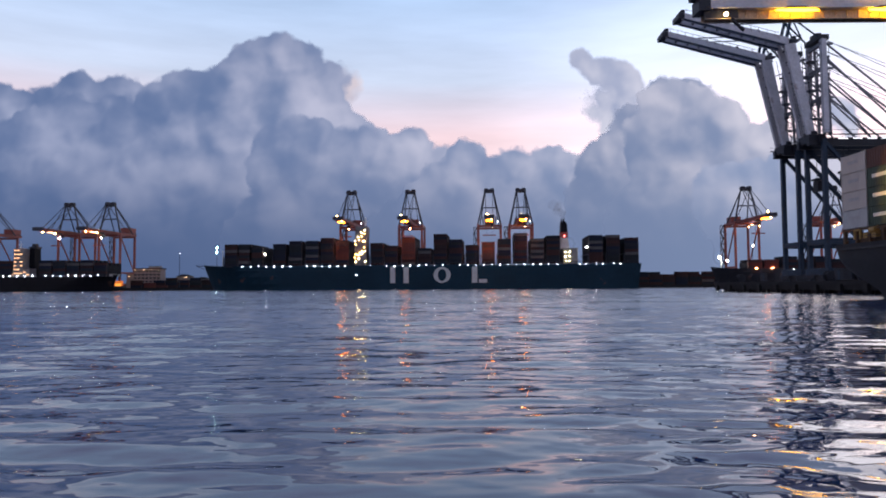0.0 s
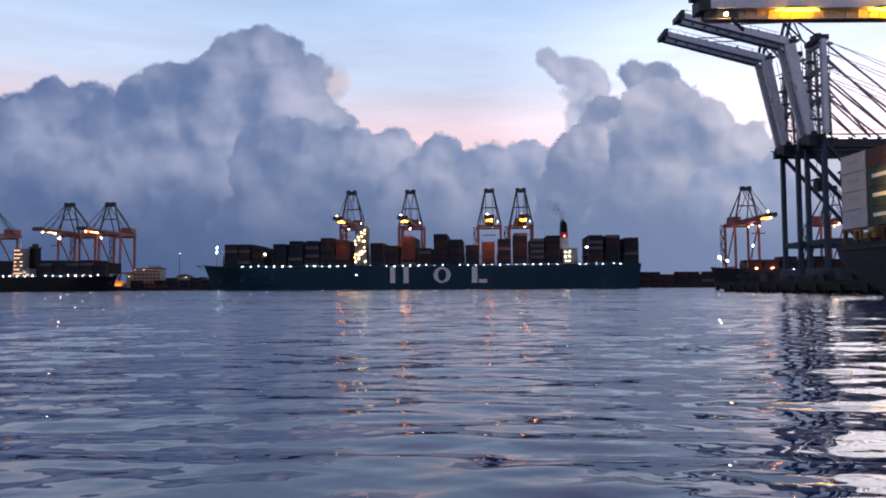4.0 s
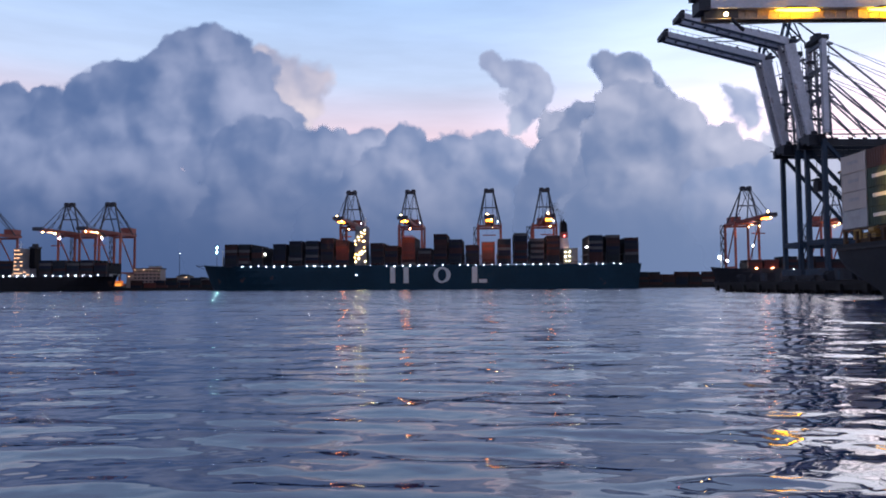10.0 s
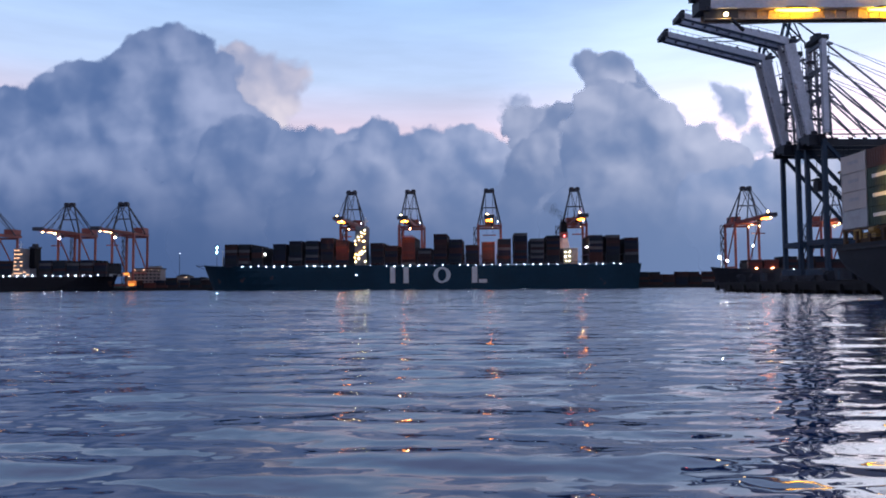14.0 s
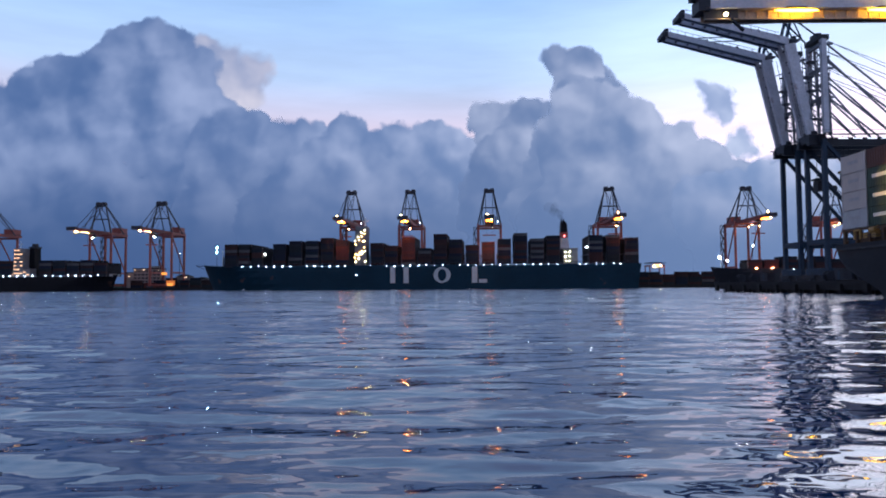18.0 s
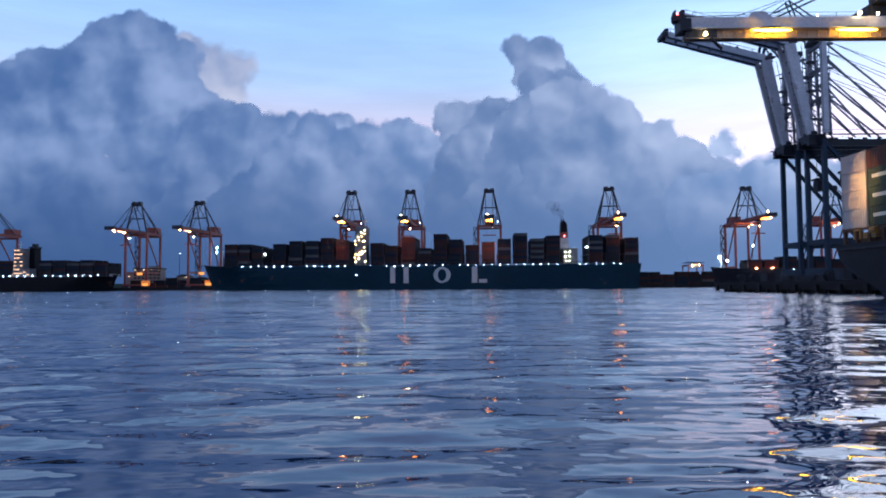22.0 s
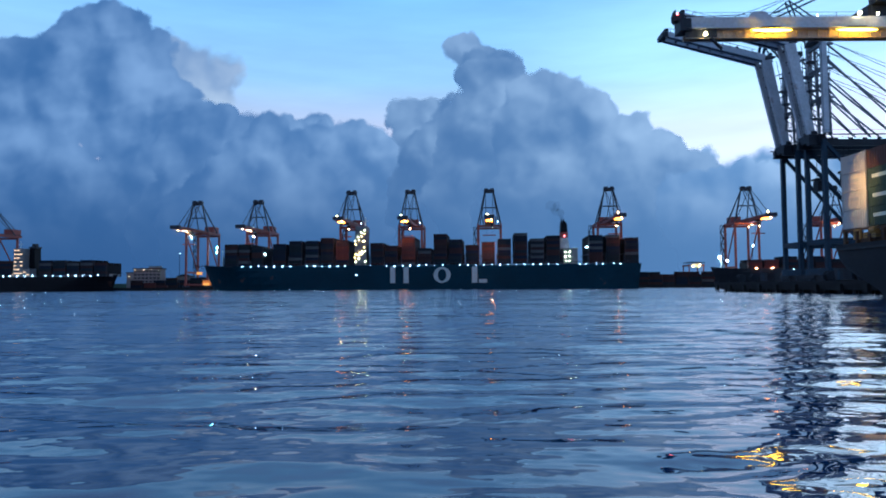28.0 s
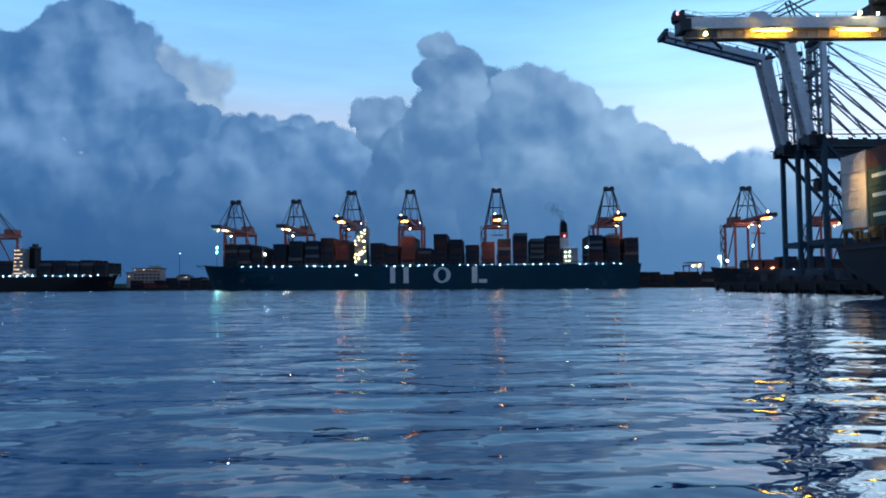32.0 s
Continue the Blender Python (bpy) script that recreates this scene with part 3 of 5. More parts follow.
def stack_inner(s, d0, d1, z, tiers):
    """The rows behind the outer one, joined."""
    bm = B()
    n = int((d1 - d0) / 2.5)
    for r in range(n):
        t = max(1, tiers - (r % 3 == 1))
        for k in range(t):
            box(bm, (0, d0 + r * 2.5 - d0, k * 2.6 + 1.3), (12.2, 2.42, 2.58))
    return solo("container_stack", bm, M_BOX_DARK, QUAY @ pose(s, d0, z), "inner rows of dark stacked shipping containers", "containers", "inner container rows", "stuff")


def hull_mesh(length, beam_w, depth, flare=9.0, rise=3.0, stern_cut=3.0):
    """A ship's hull along x, bow at x = 0, stern at x = length, near side on y = 0."""
    bm = B()
    xs = [0, 0.006, 0.012, 0.02, 0.03, 0.045, 0.06, 0.08, 0.10, 0.13, 0.16, 0.20, 0.24, 0.35, 0.5, 0.75, 0.9, 0.97, 1.0]
    zs = [-2, 0, 0.25, 0.55, 0.8, 1.0]
    rings = []
    for u in xs:
        ring = []
        for side in (-1, 1):
            for w in (zs if side < 0 else zs[::-1]):
                q = max(0.0, w)
                lead = flare * (1 - q) + 0.2                       # the stem rakes forward as it rises
                fu = min(1.0, max(0.0, (u * length - lead) / (length * (0.21 - 0.10 * q))))
                half = beam_w / 2 * (math.sin(fu * math.pi / 2) ** 0.7 if fu > 0 else 0.004)
                tail = max(0.0, (u - 0.9) / 0.1)
                half *= 1 - 0.04 * tail * (1 - q)
                x = max(u * length, lead)
                if u == 1.0:
                    x -= stern_cut * (1 - q)
                z = depth * w if w > 0 else w
                z += rise * max(0, 1 - u / 0.1) ** 2 * (w if w > 0 else 0)
                ring.append(bm.verts.new((x, beam_w / 2 + side * half, z)))
        rings.append(ring)
    n = len(rings[0])
    for a, b in zip(rings, rings[1:]):
        for i in range(n):
            bm.faces.new((a[i], a[(i + 1) % n], b[(i + 1) % n], b[i]))
    bm.faces.new(rings[0])
    bm.faces.new(rings[-1][::-1])
    return bm


LAMP_S = mesh_of("deck_lamp", ball(B(), (0, 0, 0), 0.34), G_DECK)
LAMP_W = mesh_of("flood_lamp", ball(B(), (0, 0, 0), 0.36), G_WARM)
LAMP_WH = mesh_of("white_lamp", ball(B(), (0, 0, 0), 0.66), G_WHITE)
LAMP_GR = mesh_of("greenish_lamp", ball(B(), (0, 0, 0), 0.62), G_GREEN)
LAMP_RED = mesh_of("red_lamp", ball(B(), (0, 0, 0), 0.9), G_RED)


# bays: position along the wharf, tiers
BAYS = [(-244.5, 8), (-231, 8), (-220.3, 7), (-198, 8), (-182.6, 9), (-167, 9), (-152.8, 10), (-138.5, 9), (-106, 8), (-92.4, 7), (-76.5, 10),
        (-61.5, 6), (-47, 11), (-32.6, 9), (-17.6, 7), (-2.8, 8), (12, 9), (27, 11), (42, 9), (56.5, 10), (95, 10), (110.3, 10), (127, 9)]


def big_ship():
    """Four-hundred-metre container ship alongside the wharf, bow towards negative s."""
    s0, d0 = -269.0, 650.0
    ship = thing("container_ship", QUAY @ pose(s0, d0, 0), "very large teal-hulled container ship loaded with boxes, lit at dusk", "ship")
    bm = hull_mesh(417, 58, 22.4, 10, 2.2)
    bmesh.ops.translate(bm, verts=bm.verts, vec=(-13, 0, 0))
    part("hull", bm, M_TEAL, ship, "teal painted hull")
    bm = B()
    box(bm, (210, 29, 21.9), (380, 56, 0.8))
    part("deck", bm, M_STEEL_DARK, ship)
    bm = B()
    for i in range(66):
        box(bm, (42 + 5.4 * i, 0.35, 23.4), (0.35, 0.35, 1.9))
    box(bm, (217, 0.35, 24.4), (356, 0.4, 0.35))
    part("railing", bm, M_STEEL_DARK, ship)
    # pale marks on the side in place of the owner's lettering
    for c, w in ((178.0, 4.6), (190.4, 4.6), (253.6, 5.0)):
        part("hull_mark", box(B(), (c, -0.06, 13.0), (w, 0.16, 14.6)), M_MARK, ship, "pale painted block on the hull")
    part("hull_mark", box(B(), (261.2, -0.06, 7.3), (7.4, 0.16, 3.2)), M_MARK, ship, "pale painted block on the hull")
    bm = B()
    ring = 40
    turn = [(math.cos(2 * math.pi * i / ring), math.sin(2 * math.pi * i / ring)) for i in range(ring)]
    loops = [[bm.verts.new((223.7 + rx * ca, y, 13 + rz * sa)) for ca, sa in turn] for rx, rz, y in ((7.9, 7.3, 0.1), (7.9, 7.3, -0.1), (3.9, 5.5, -0.1), (3.9, 5.5, 0.1))]
    for la, lb in zip(loops, loops[1:]):
        for i in range(ring):
            bm.faces.new((la[i], la[(i + 1) % ring], lb[(i + 1) % ring], lb[i]))
    part("hull_mark", bm, M_MARK, ship, "pale painted ring on the hull")
    for s in DECK_LIGHTS:
        share("deck_lamp", LAMP_S, ship, pose(s - s0, -0.5, 21.9))
    share("deck_lamp", LAMP_S, ship, pose(-124.5 - s0, -0.5, 14.0))
    # bridge tower
    house = part("bridge_house", box(B(), (147.5, 12, 39.0), (10.5, 16, 34)), M_HOUSE, ship, "white accommodation block with lit decks")
    for k in range(10):
        part("deck_slab", box(B(), (147.5, 12, 24.2 + 3.3 * k), (11.4, 17.4, 0.3)), M_HOUSE, house)
        for j in range(4):
            if (7 * k + 3 * j) % 5 in (0, 2, 4 if k < 3 else 9):
                share("window_lamp", LAMP_HOUSE_A if (k + 2 * j) % 3 else LAMP_HOUSE_B, house,
                      pose(143.0 + 2.9 * j + 0.5 * math.sin(5 * k + j), 3.3, 25.9 + 3.3 * k + 0.5 * math.sin(3 * j + k)))
    share("flood_lamp", LAMP_W, house, pose(147.0, 3.2, 34.5))
    share("flood_lamp", LAMP_W, house, pose(150.2, 3.2, 45.0))
    part("bridge_wing", box(B(), (147.5, 14, 57.4), (9, 24, 3.2)), M_HOUSE, house)
    part("mast", rod(rod(B(), (147.5, 29, 59), (147.5, 29, 70), 0.5), (145, 29, 66), (150, 29, 66), 0.25), M_WHITE, ship)
    # funnel and engine house aft
    eng = part("engine_house", box(B(), (341.5, 29, 29.5), (13.5, 44, 15)), M_HOUSE, ship, "white engine casing with lamps")
    for k in range(3):
        for j in range(2):
            share("window_lamp", LAMP_HOUSE_B, eng, pose(337.0 + 3.8 * j, 6.6, 25.0 + 4.2 * k))
    fun = part("funnel", prism(B(), ((333.4, 47), (340.2, 47), (339.6, 60), (337.4, 62.5), (334.2, 62.5)), 14, 26), M_BLACK_HULL, ship, "dark raked funnel")
    part("funnel_casing", prism(B(), ((332.8, 36.9), (341.4, 36.9), (340.2, 47), (333.4, 47)), 13.6, 26.4), M_PALE, fun, "pale tapered casing under the funnel")
    part("funnel_band", box(B(), (336.8, 20, 49.6), (7.0, 12.6, 5)), M_CRANE_RED, fun, "red band")
    for x in (335.0, 337.2):
        part("exhaust_pipe", rod(B(), (x, 20, 62), (x, 20, 65.2), 0.5, 8), M_BLACK_HULL, fun)
    share("red_lamp", LAMP_RED, fun, pose(336.8, 13.2, 48.6))
    bow = part("bow_platform", box(B(), (-15.5, 29, 23.6), (9.0, 3.0, 0.5)), M_STEEL_DARK, ship, "small platform jutting from the bow")
    part("rail", beam(beam(B(), (-20, 27.6, 24.9), (-11, 27.6, 24.9), 0.15, 0.15), (-19.8, 27.6, 23.6), (-19.8, 27.6, 24.9), 0.2, 0.2), M_STEEL_DARK, bow)
    part("strut", beam(B(), (-19.5, 29, 23.4), (-12.5, 29, 20.6), 0.5, 0.5), M_STEEL_DARK, bow)
    part("foremast", rod(rod(B(), (6, 29, 22), (6, 29, 37), 0.4), (6, 29, 37), (6, 29, 38.5), 0.7), M_WHITE, ship)
    for s in (12, 19, 26):
        part("windlass", box(rod(B(), (s, 22, 24.6), (s, 36, 24.6), 1.1, 10), (s, 29, 23.2), (2.4, 12, 2.0)), M_STEEL_DARK, ship)
    for s, _ in BAYS:
        part("lashing_bridge", box(box(B(), (s - s0 - 6.9, 1.6, 26.6), (0.7, 1.4, 8.6)), (s - s0 - 6.9, 29, 31.2), (0.9, 55, 0.5)), M_STEEL_DARK, ship)
    # stern lashing posts
    share("white_lamp", LAMP_WH_S, ship, pose(87.0 - s0, 2, 38))
    share("white_lamp", LAMP_WH_S, ship, pose(-212.0 - s0, 2, 33.5))
    return ship


ADDED_FLOOD = mesh_of("added_floodlight", ball(B(), (0, 0, 0), 0.11), glow("added_orange_flood", (1.0, 0.28, 0.06), 1100))
LAMP_HOUSE_A = mesh_of("window_lamp", box(B(), (0, 0, 0), (0.75, 0.3, 0.7)), glow("warm_window_light", (1.0, 0.50, 0.11), 34))
LAMP_HOUSE_B = mesh_of("window_lamp", box(B(), (0, 0, 0), (0.85, 0.3, 0.8)), glow("pale_window_light", (1.0, 0.80, 0.40), 34))
LAMP_STRIP = mesh_of("window_lamp", box(B(), (0, 0, 0), (2.3, 0.3, 0.8)), glow("peach_window_light", (1.0, 0.50, 0.24), 2.4))
LAMP_WH_S = mesh_of("white_lamp", ball(B(), (0, 0, 0), 0.45), G_WHITE)
DECK_LIGHTS = [-232.4 + 7.5 * i for i in range(7)] + [-171.5 + 7.3 * i for i in range(6)] + [-111.9] + \
              [-96.5 + 7.4 * i for i in range(8)] + [-29.2 + 7.4 * i for i in range(13)] + [79.9, 85.7, 94.6, 100.6, 110.2, 116.2]
teal_ship = big_ship()
for s, tiers in BAYS:
    z0 = 22.3
    for k in range(tiers):
        # three bays coloured red in place of the crane lamps' glow
        container_far(s, 652.6, z0 + 2.6 * k, s in (-138.5, -76.5, -2.8) and k > 1)
    stack_inner(s, 655.2, 705, z0, tiers)


def projector_shell(r=0.22, deep=1.1):
    """Open-fronted lamp housing that looks along -z."""
    bm = B()
    n = 16
    ring = lambda q, z: [bm.verts.new((q * math.cos(2 * math.pi * i / n), q * math.sin(2 * math.pi * i / n), z)) for i in range(n)]
    loops = [ring(r, -deep), ring(r, 0.14), ring(r - 0.02, 0.10), ring(r - 0.02, -deep)]
    for a, b in ((loops[0], loops[1]), (loops[3], loops[0]), (loops[2], loops[3])):
        for i in range(n):
            bm.faces.new((a[i], a[(i + 1) % n], b[(i + 1) % n], b[i]))
    bm.faces.new(loops[1])
    bm.faces.new(loops[2])
    return bm


# ---- ship-to-shore cranes on the far wharf ----
def wharf_crane(m, label, lamps, tall=1.0, trolley=-30.0, floods=False, reach=62.0):
    """Local x along the rail, -y over the water, z from the wharf."""
    c = thing("gantry_crane", m, label, "crane", "wharf cranes")
    k = tall
    W, D, G, T = 11.5, 30.0, 61.5 * k, 97.2 * k
    for x in (-W, W):
        for y in (0, D):
            part("leg", beam(B(), (x, y, 1.5), (x, y, G), 2.0, 1.7), M_CRANE_RED, c, "red-brown box leg")
            bm = B()
            for q in (-3, -1, 1, 3):
                rod(bm, (x + q * 0.9, y - 0.5, 0.75), (x + q * 0.9, y + 0.5, 0.75), 0.75, 10)
            box(bm, (x, y, 1.6), (7, 1.6, 0.9))
            part("bogie", bm, M_CRANE_DARK, c)
        part("portal_beam", beam(B(), (x, 0, 17 * k), (x, D, 17 * k), 1.5, 1.8), M_CRANE_RED, c)
        part("side_brace", beam(B(), (x, 0, G - 2), (x, D, 18 * k), 1.0, 1.0), M_CRANE_RED, c)
        part("side_girder", beam(B(), (x, -1, G), (x, D + 2, G), 1.5, 2.2), M_CRANE_RED, c)
        part("tower_leg", beam(B(), (x, 0, G), (x * 0.38, 1, T - 2), 1.5, 1.5, 1.0, 1.0), M_CRANE_DARK, c)
        part("back_leg", beam(B(), (x * 0.9, D, G), (x * 0.36, 2, T - 3), 0.9, 0.9), M_CRANE_DARK, c)
        part("forestay", beam(B(), (x * 0.33, 0, T - 1), (x * 0.28, 10 - reach, G + 3), 0.5, 0.5), M_CRANE_DARK, c)
        part("forestay", beam(B(), (x * 0.33, 0, T - 1), (x * 0.28, -26, G + 3), 0.5, 0.5), M_CRANE_DARK, c)
        part("backstay", beam(B(), (x * 0.33, 1, T - 1), (x * 0.3, D + 16, G + 3), 0.5, 0.5), M_CRANE_DARK, c)
        bm = B()
        beam(bm, (x * 0.28, -reach, G + 1.5), (x * 0.28, D + 18, G + 1.5), 1.3, 2.6)
        part("boom_girder", bm, M_CRANE_RED, c, "long red boom girder")
    part("boom_tip", box(B(), (0, -reach - 1, G + 1.8), (9.5, 4, 3.4)), M_CRANE_DARK, c, "dark boom tip platform")
    for y in range(4 - int(reach), 46, 8):
        part("boom_crosspiece", beam(B(), (-3.2, y, G + 2.2), (3.2, y, G + 2.2), 0.7, 0.9), M_CRANE_RED, c)
        part("boom_brace", beam(B(), (-3.2, y, G + 2.2), (3.2, y + 8, G + 2.2), 0.4, 0.4), M_CRANE_RED, c)
    bm = B()
    for x in (-6.2, 6.2):
        beam(bm, (x, 4 - reach, G + 2.4), (x, D + 16, G + 2.4), 1.2, 0.15)
        beam(bm, (x * 1.09, 4 - reach, G + 3.5), (x * 1.09, D + 16, G + 3.5), 0.12, 0.12)
    part("walkway", bm, M_CRANE_DARK, c)
    for y in (0, D):
        part("sill_beam", beam(B(), (-W - 2, y, 2.8), (W + 2, y, 2.8), 1.6, 1.8), M_CRANE_RED, c)
        part("cross_beam", beam(B(), (-W, y, G - 1.5), (W, y, G - 1.5), 1.5, 2.0), M_CRANE_RED, c)
    part("apex_cap", box(box(box(B(), (0, 0.5, T - 1.5), (10.6, 4.2, 2.4)), (-3.0, 0.5, T + 0.1), (3.6, 3.8, 1.5)), (3.0, 0.5, T + 0.1), (3.6, 3.8, 1.5)), M_CRANE_DARK, c, "dark twin sheave heads at the apex")
    part("apex_beam", beam(B(), (-5, 0.5, T - 3), (5, 0.5, T - 3), 1.3, 1.6), M_CRANE_DARK, c)
    part("tower_tie", beam(B(), (-W * 0.75, 0.4, G + 17 * k), (W * 0.75, 0.4, G + 17 * k), 0.9, 1.1), M_CRANE_DARK, c)
    part("machinery_house", box(B(), (0, D + 8, G + 6), (10, 14, 6)), M_CRANE_RED, c, "red machinery house")
    bm = B()
    for i in range(9):
        z0, z1 = 3 + i * (G - 4) / 9, 3 + (i + 1) * (G - 4) / 9
        beam(bm, (-W - 2.0 - (0 if i % 2 else 3), D, z0), (-W - 2.0 - (3 if i % 2 else 0), D, z1), 1.1, 0.6)
        box(bm, (-W - 3.2, D, z1), (4.6, 2.6, 0.4))
        box(bm, (-W - 3.2, D - 1.3, z1 + 1.1), (4.6, 0.12, 0.5))
    for q in (-1.4, -5.2):
        beam(bm, (-W + q, D, 2), (-W + q, D, G), 0.4, 0.4)
    part("stair", bm, M_CRANE_DARK, c)
    cab = part("trolley", box(box(B(), (0, trolley, G - 0.6), (7, 6, 1.6)), (2.6, trolley + 4, G - 3.2), (2.6, 3, 3)), M_CRANE_DARK, c, "trolley with the driver's cab")
    part("spreader", box(B(), (0, trolley, G - 13), (12.2, 2.4, 0.9)), M_CRANE_RED, cab)
    bm = B()
    for x in (-2.4, 2.4):
        rod(bm, (x, trolley, G - 12.6), (x, trolley, G - 1), 0.09, 5)
    part("hoist_rope", bm, M_CRANE_DARK, cab)
    for x, y, z, me in lamps:
        share("flood_lamp", me, c, pose(x, y, G + z))
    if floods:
        # arm and projector added past the tip to stand for the trolley lights
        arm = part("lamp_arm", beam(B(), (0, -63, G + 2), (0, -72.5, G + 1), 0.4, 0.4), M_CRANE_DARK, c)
        pro = part("added_projector", projector_shell(0.75, 1.3), M_CRANE_DARK, arm, "open-fronted floodlight housing")
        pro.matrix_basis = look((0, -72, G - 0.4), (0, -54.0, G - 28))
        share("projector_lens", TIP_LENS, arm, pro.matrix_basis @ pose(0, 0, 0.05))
    return c


TIP_LENS = mesh_of("projector_lens", rod(B(), (0, 0, -0.02), (0, 0, 0.02), 0.66, 16), glow("added_orange_projector", (1.0, 0.34, 0.11), 3000))
STRONG_LENS = mesh_of("projector_lens", rod(B(), (0, 0, -0.02), (0, 0, 0.02), 0.6, 16), glow("added_strong_projector", (1.0, 0.36, 0.14), 11000))
# glowing block in place of the lamplit boom underside, not a lamp
GLOW_BAR = mesh_of("flood_lamp", box(B(), (0, 0, 0), (5.6, 8.0, 0.9)), G_ORANGE)
LAMPS_SEA = [(-1.8, -60, 4.6, LAMP_W), (2.0, -56, 0.0, LAMP_W), (0, -50, -0.6, GLOW_BAR), (2.6, -27, -5.2, LAMP_W), (9.0, 2, 3.0, LAMP_S)]
ORANGE_BAR = mesh_of("glow_panel", box(B(), (0, 0, 0), (6.0, 0.4, 2.6)), glow("orange_work_light", (1.0, 0.33, 0.05), 1.5))
# smaller, dimmer glowing block under the left cranes' booms
GLOW_BAR_DIM = mesh_of("flood_lamp", box(B(), (0, 0, 0), (3.0, 6.0, 0.6)), glow("peach_boom_glow", (1.0, 0.55, 0.30), 4))
# glowing sheet that imitates the orange-lit ground at the crane's foot
BASE_PANEL = mesh_of("glow_panel", box(B(), (0, 0, 0), (9.0, 0.4, 5.0)), glow("orange_base_glow", (1.0, 0.25, 0.05), 0.65))
LAMPS_DIM = [(11.5, -1.6, -51.5, BASE_PANEL), (11.0, -1.9, -53.0, ORANGE_BAR), (-3.0, 14.0, -41.5, ORANGE_BAR), (-2.0, -41, -0.5, LAMP_W), (0, -24, -0.5, LAMP_W),
             (0.5, -32, -0.3, GLOW_BAR_DIM), (2.6, -20, -5.4, LAMP_WH_S), (-9.0, 0.0, 3.0, LAMP_S)]
D_RAIL = 714.0
LABEL_C = "tall red-brown ship-to-shore gantry crane with boom lowered over the ship"
crane_one = wharf_crane(QUAY @ pose(-142.1, D_RAIL, 3), LABEL_C, LAMPS_SEA, floods=True)
crane_two = copy_thing(crane_one, QUAY @ pose(-81.6, D_RAIL, 3))
crane_three = copy_thing(crane_one, QUAY @ pose(-1.7, D_RAIL, 3))
# second lens added here to light this crane's bay more strongly
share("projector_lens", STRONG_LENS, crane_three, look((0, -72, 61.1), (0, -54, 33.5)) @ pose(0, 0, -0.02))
crane_four = copy_thing(crane_one, QUAY @ pose(30.1, D_RAIL, 3))
crane_right = copy_thing(crane_one, QUAY @ pose(255.5, D_RAIL + 13, 3))
crane_far_right = copy_thing(crane_one, QUAY @ pose(341, D_RAIL + 18, 3))
for crane in (crane_right, crane_far_right):
    share("flood_lamp", LAMP_W, crane, pose(1.5, -10, 58.6))
    share("flood_lamp", LAMP_W, crane, pose(-1.5, -8, 56.8))
crane_la = wharf_crane(QUAY @ pose(-442.1, D_RAIL, 3), "red-brown gantry crane rolling along the far wharf, boom down", LAMPS_DIM, 0.915, -20, reach=50.0)
crane_lb = copy_thing(crane_la, QUAY @ pose(-397.8, D_RAIL, 3))
crane_far_left = copy_thing(crane_la, QUAY @ pose(-531, D_RAIL, 3))


# ---- ship on the left of the harbour ----
def left_ship():
    s0 = -362.0
    ship = thing("container_ship", QUAY @ pose(s0, 682, 0) @ pose(0, 0, 0, 0, 0, 180), "long black-hulled container ship with a lit accommodation block", "ship")
    part("hull", hull_mesh(250, 32, 14.0, 6, 2), M_BLACK_HULL, ship, "black hull")
    h = part("accommodation", box(B(), (92, 25, 28), (9.5, 10, 27)), M_HOUSE, ship, "pale accommodation block, decks lit")
    for k in range(7):
        part("deck_slab", box(B(), (92, 25, 15.5 + 3.7 * k), (11, 11, 0.4)), M_HOUSE, h)
        for j in range(3):
            if (k * k + 2 * j) % 5 != 1:
                share("window_lamp", LAMP_STRIP, h, pose(89 + 3.0 * j, 30.2, 17.4 + 3.7 * k))
    part("lower_house", box(B(), (92, 24, 18), (22, 10, 8)), M_HOUSE, ship, "wider lower deckhouse")
    for j, x in enumerate((83.0, 86.0, 98.5, 101.0)):
        share("window_lamp", LAMP_STRIP, h, pose(x, 29.2, 16.2 + 2.4 * (j % 2)))
    part("radar_mast", rod(rod(B(), (93, 25, 41), (93, 25, 48), 0.3), (90.5, 25, 45.5), (95.5, 25, 45.5), 0.2), M_WHITE, ship)
    f = part("funnel", prism(B(), ((81, 14), (87.5, 14), (86.8, 42), (82, 42)), 11, 21), M_BLACK_HULL, ship, "dark funnel")
    part("funnel_cap", box(box(B(), (84.4, 16, 42.8), (7.6, 9, 1.6)), (84.4, 16, 45), (3.6, 5, 3)), M_STEEL_DARK, f)
    for i in range(16):
        share("deck_lamp", LAMP_S, ship, pose(11 + 7.35 * i + (6 if i > 7 else 0), 32.6, 14.9))
    bm = B()
    box(bm, (12, 16, 15.2), (18, 20, 2.4))
    rod(bm, (9, 16, 14), (9, 16, 24), 0.4)
    part("windlass_deck", bm, M_HOUSE, ship)
    return ship


black_ship = left_ship()
for i, (s, tiers) in enumerate(((-371.5, 5), (-385, 6), (-398.5, 5), (-412, 6), (-426, 6), (-466, 6), (-480, 6), (-494, 5))):
    for k in range(tiers):
        container_far(s, 652, 14.0 + 2.6 * k)
    stack_inner(s, 654.6, 680, 14.0, tiers)


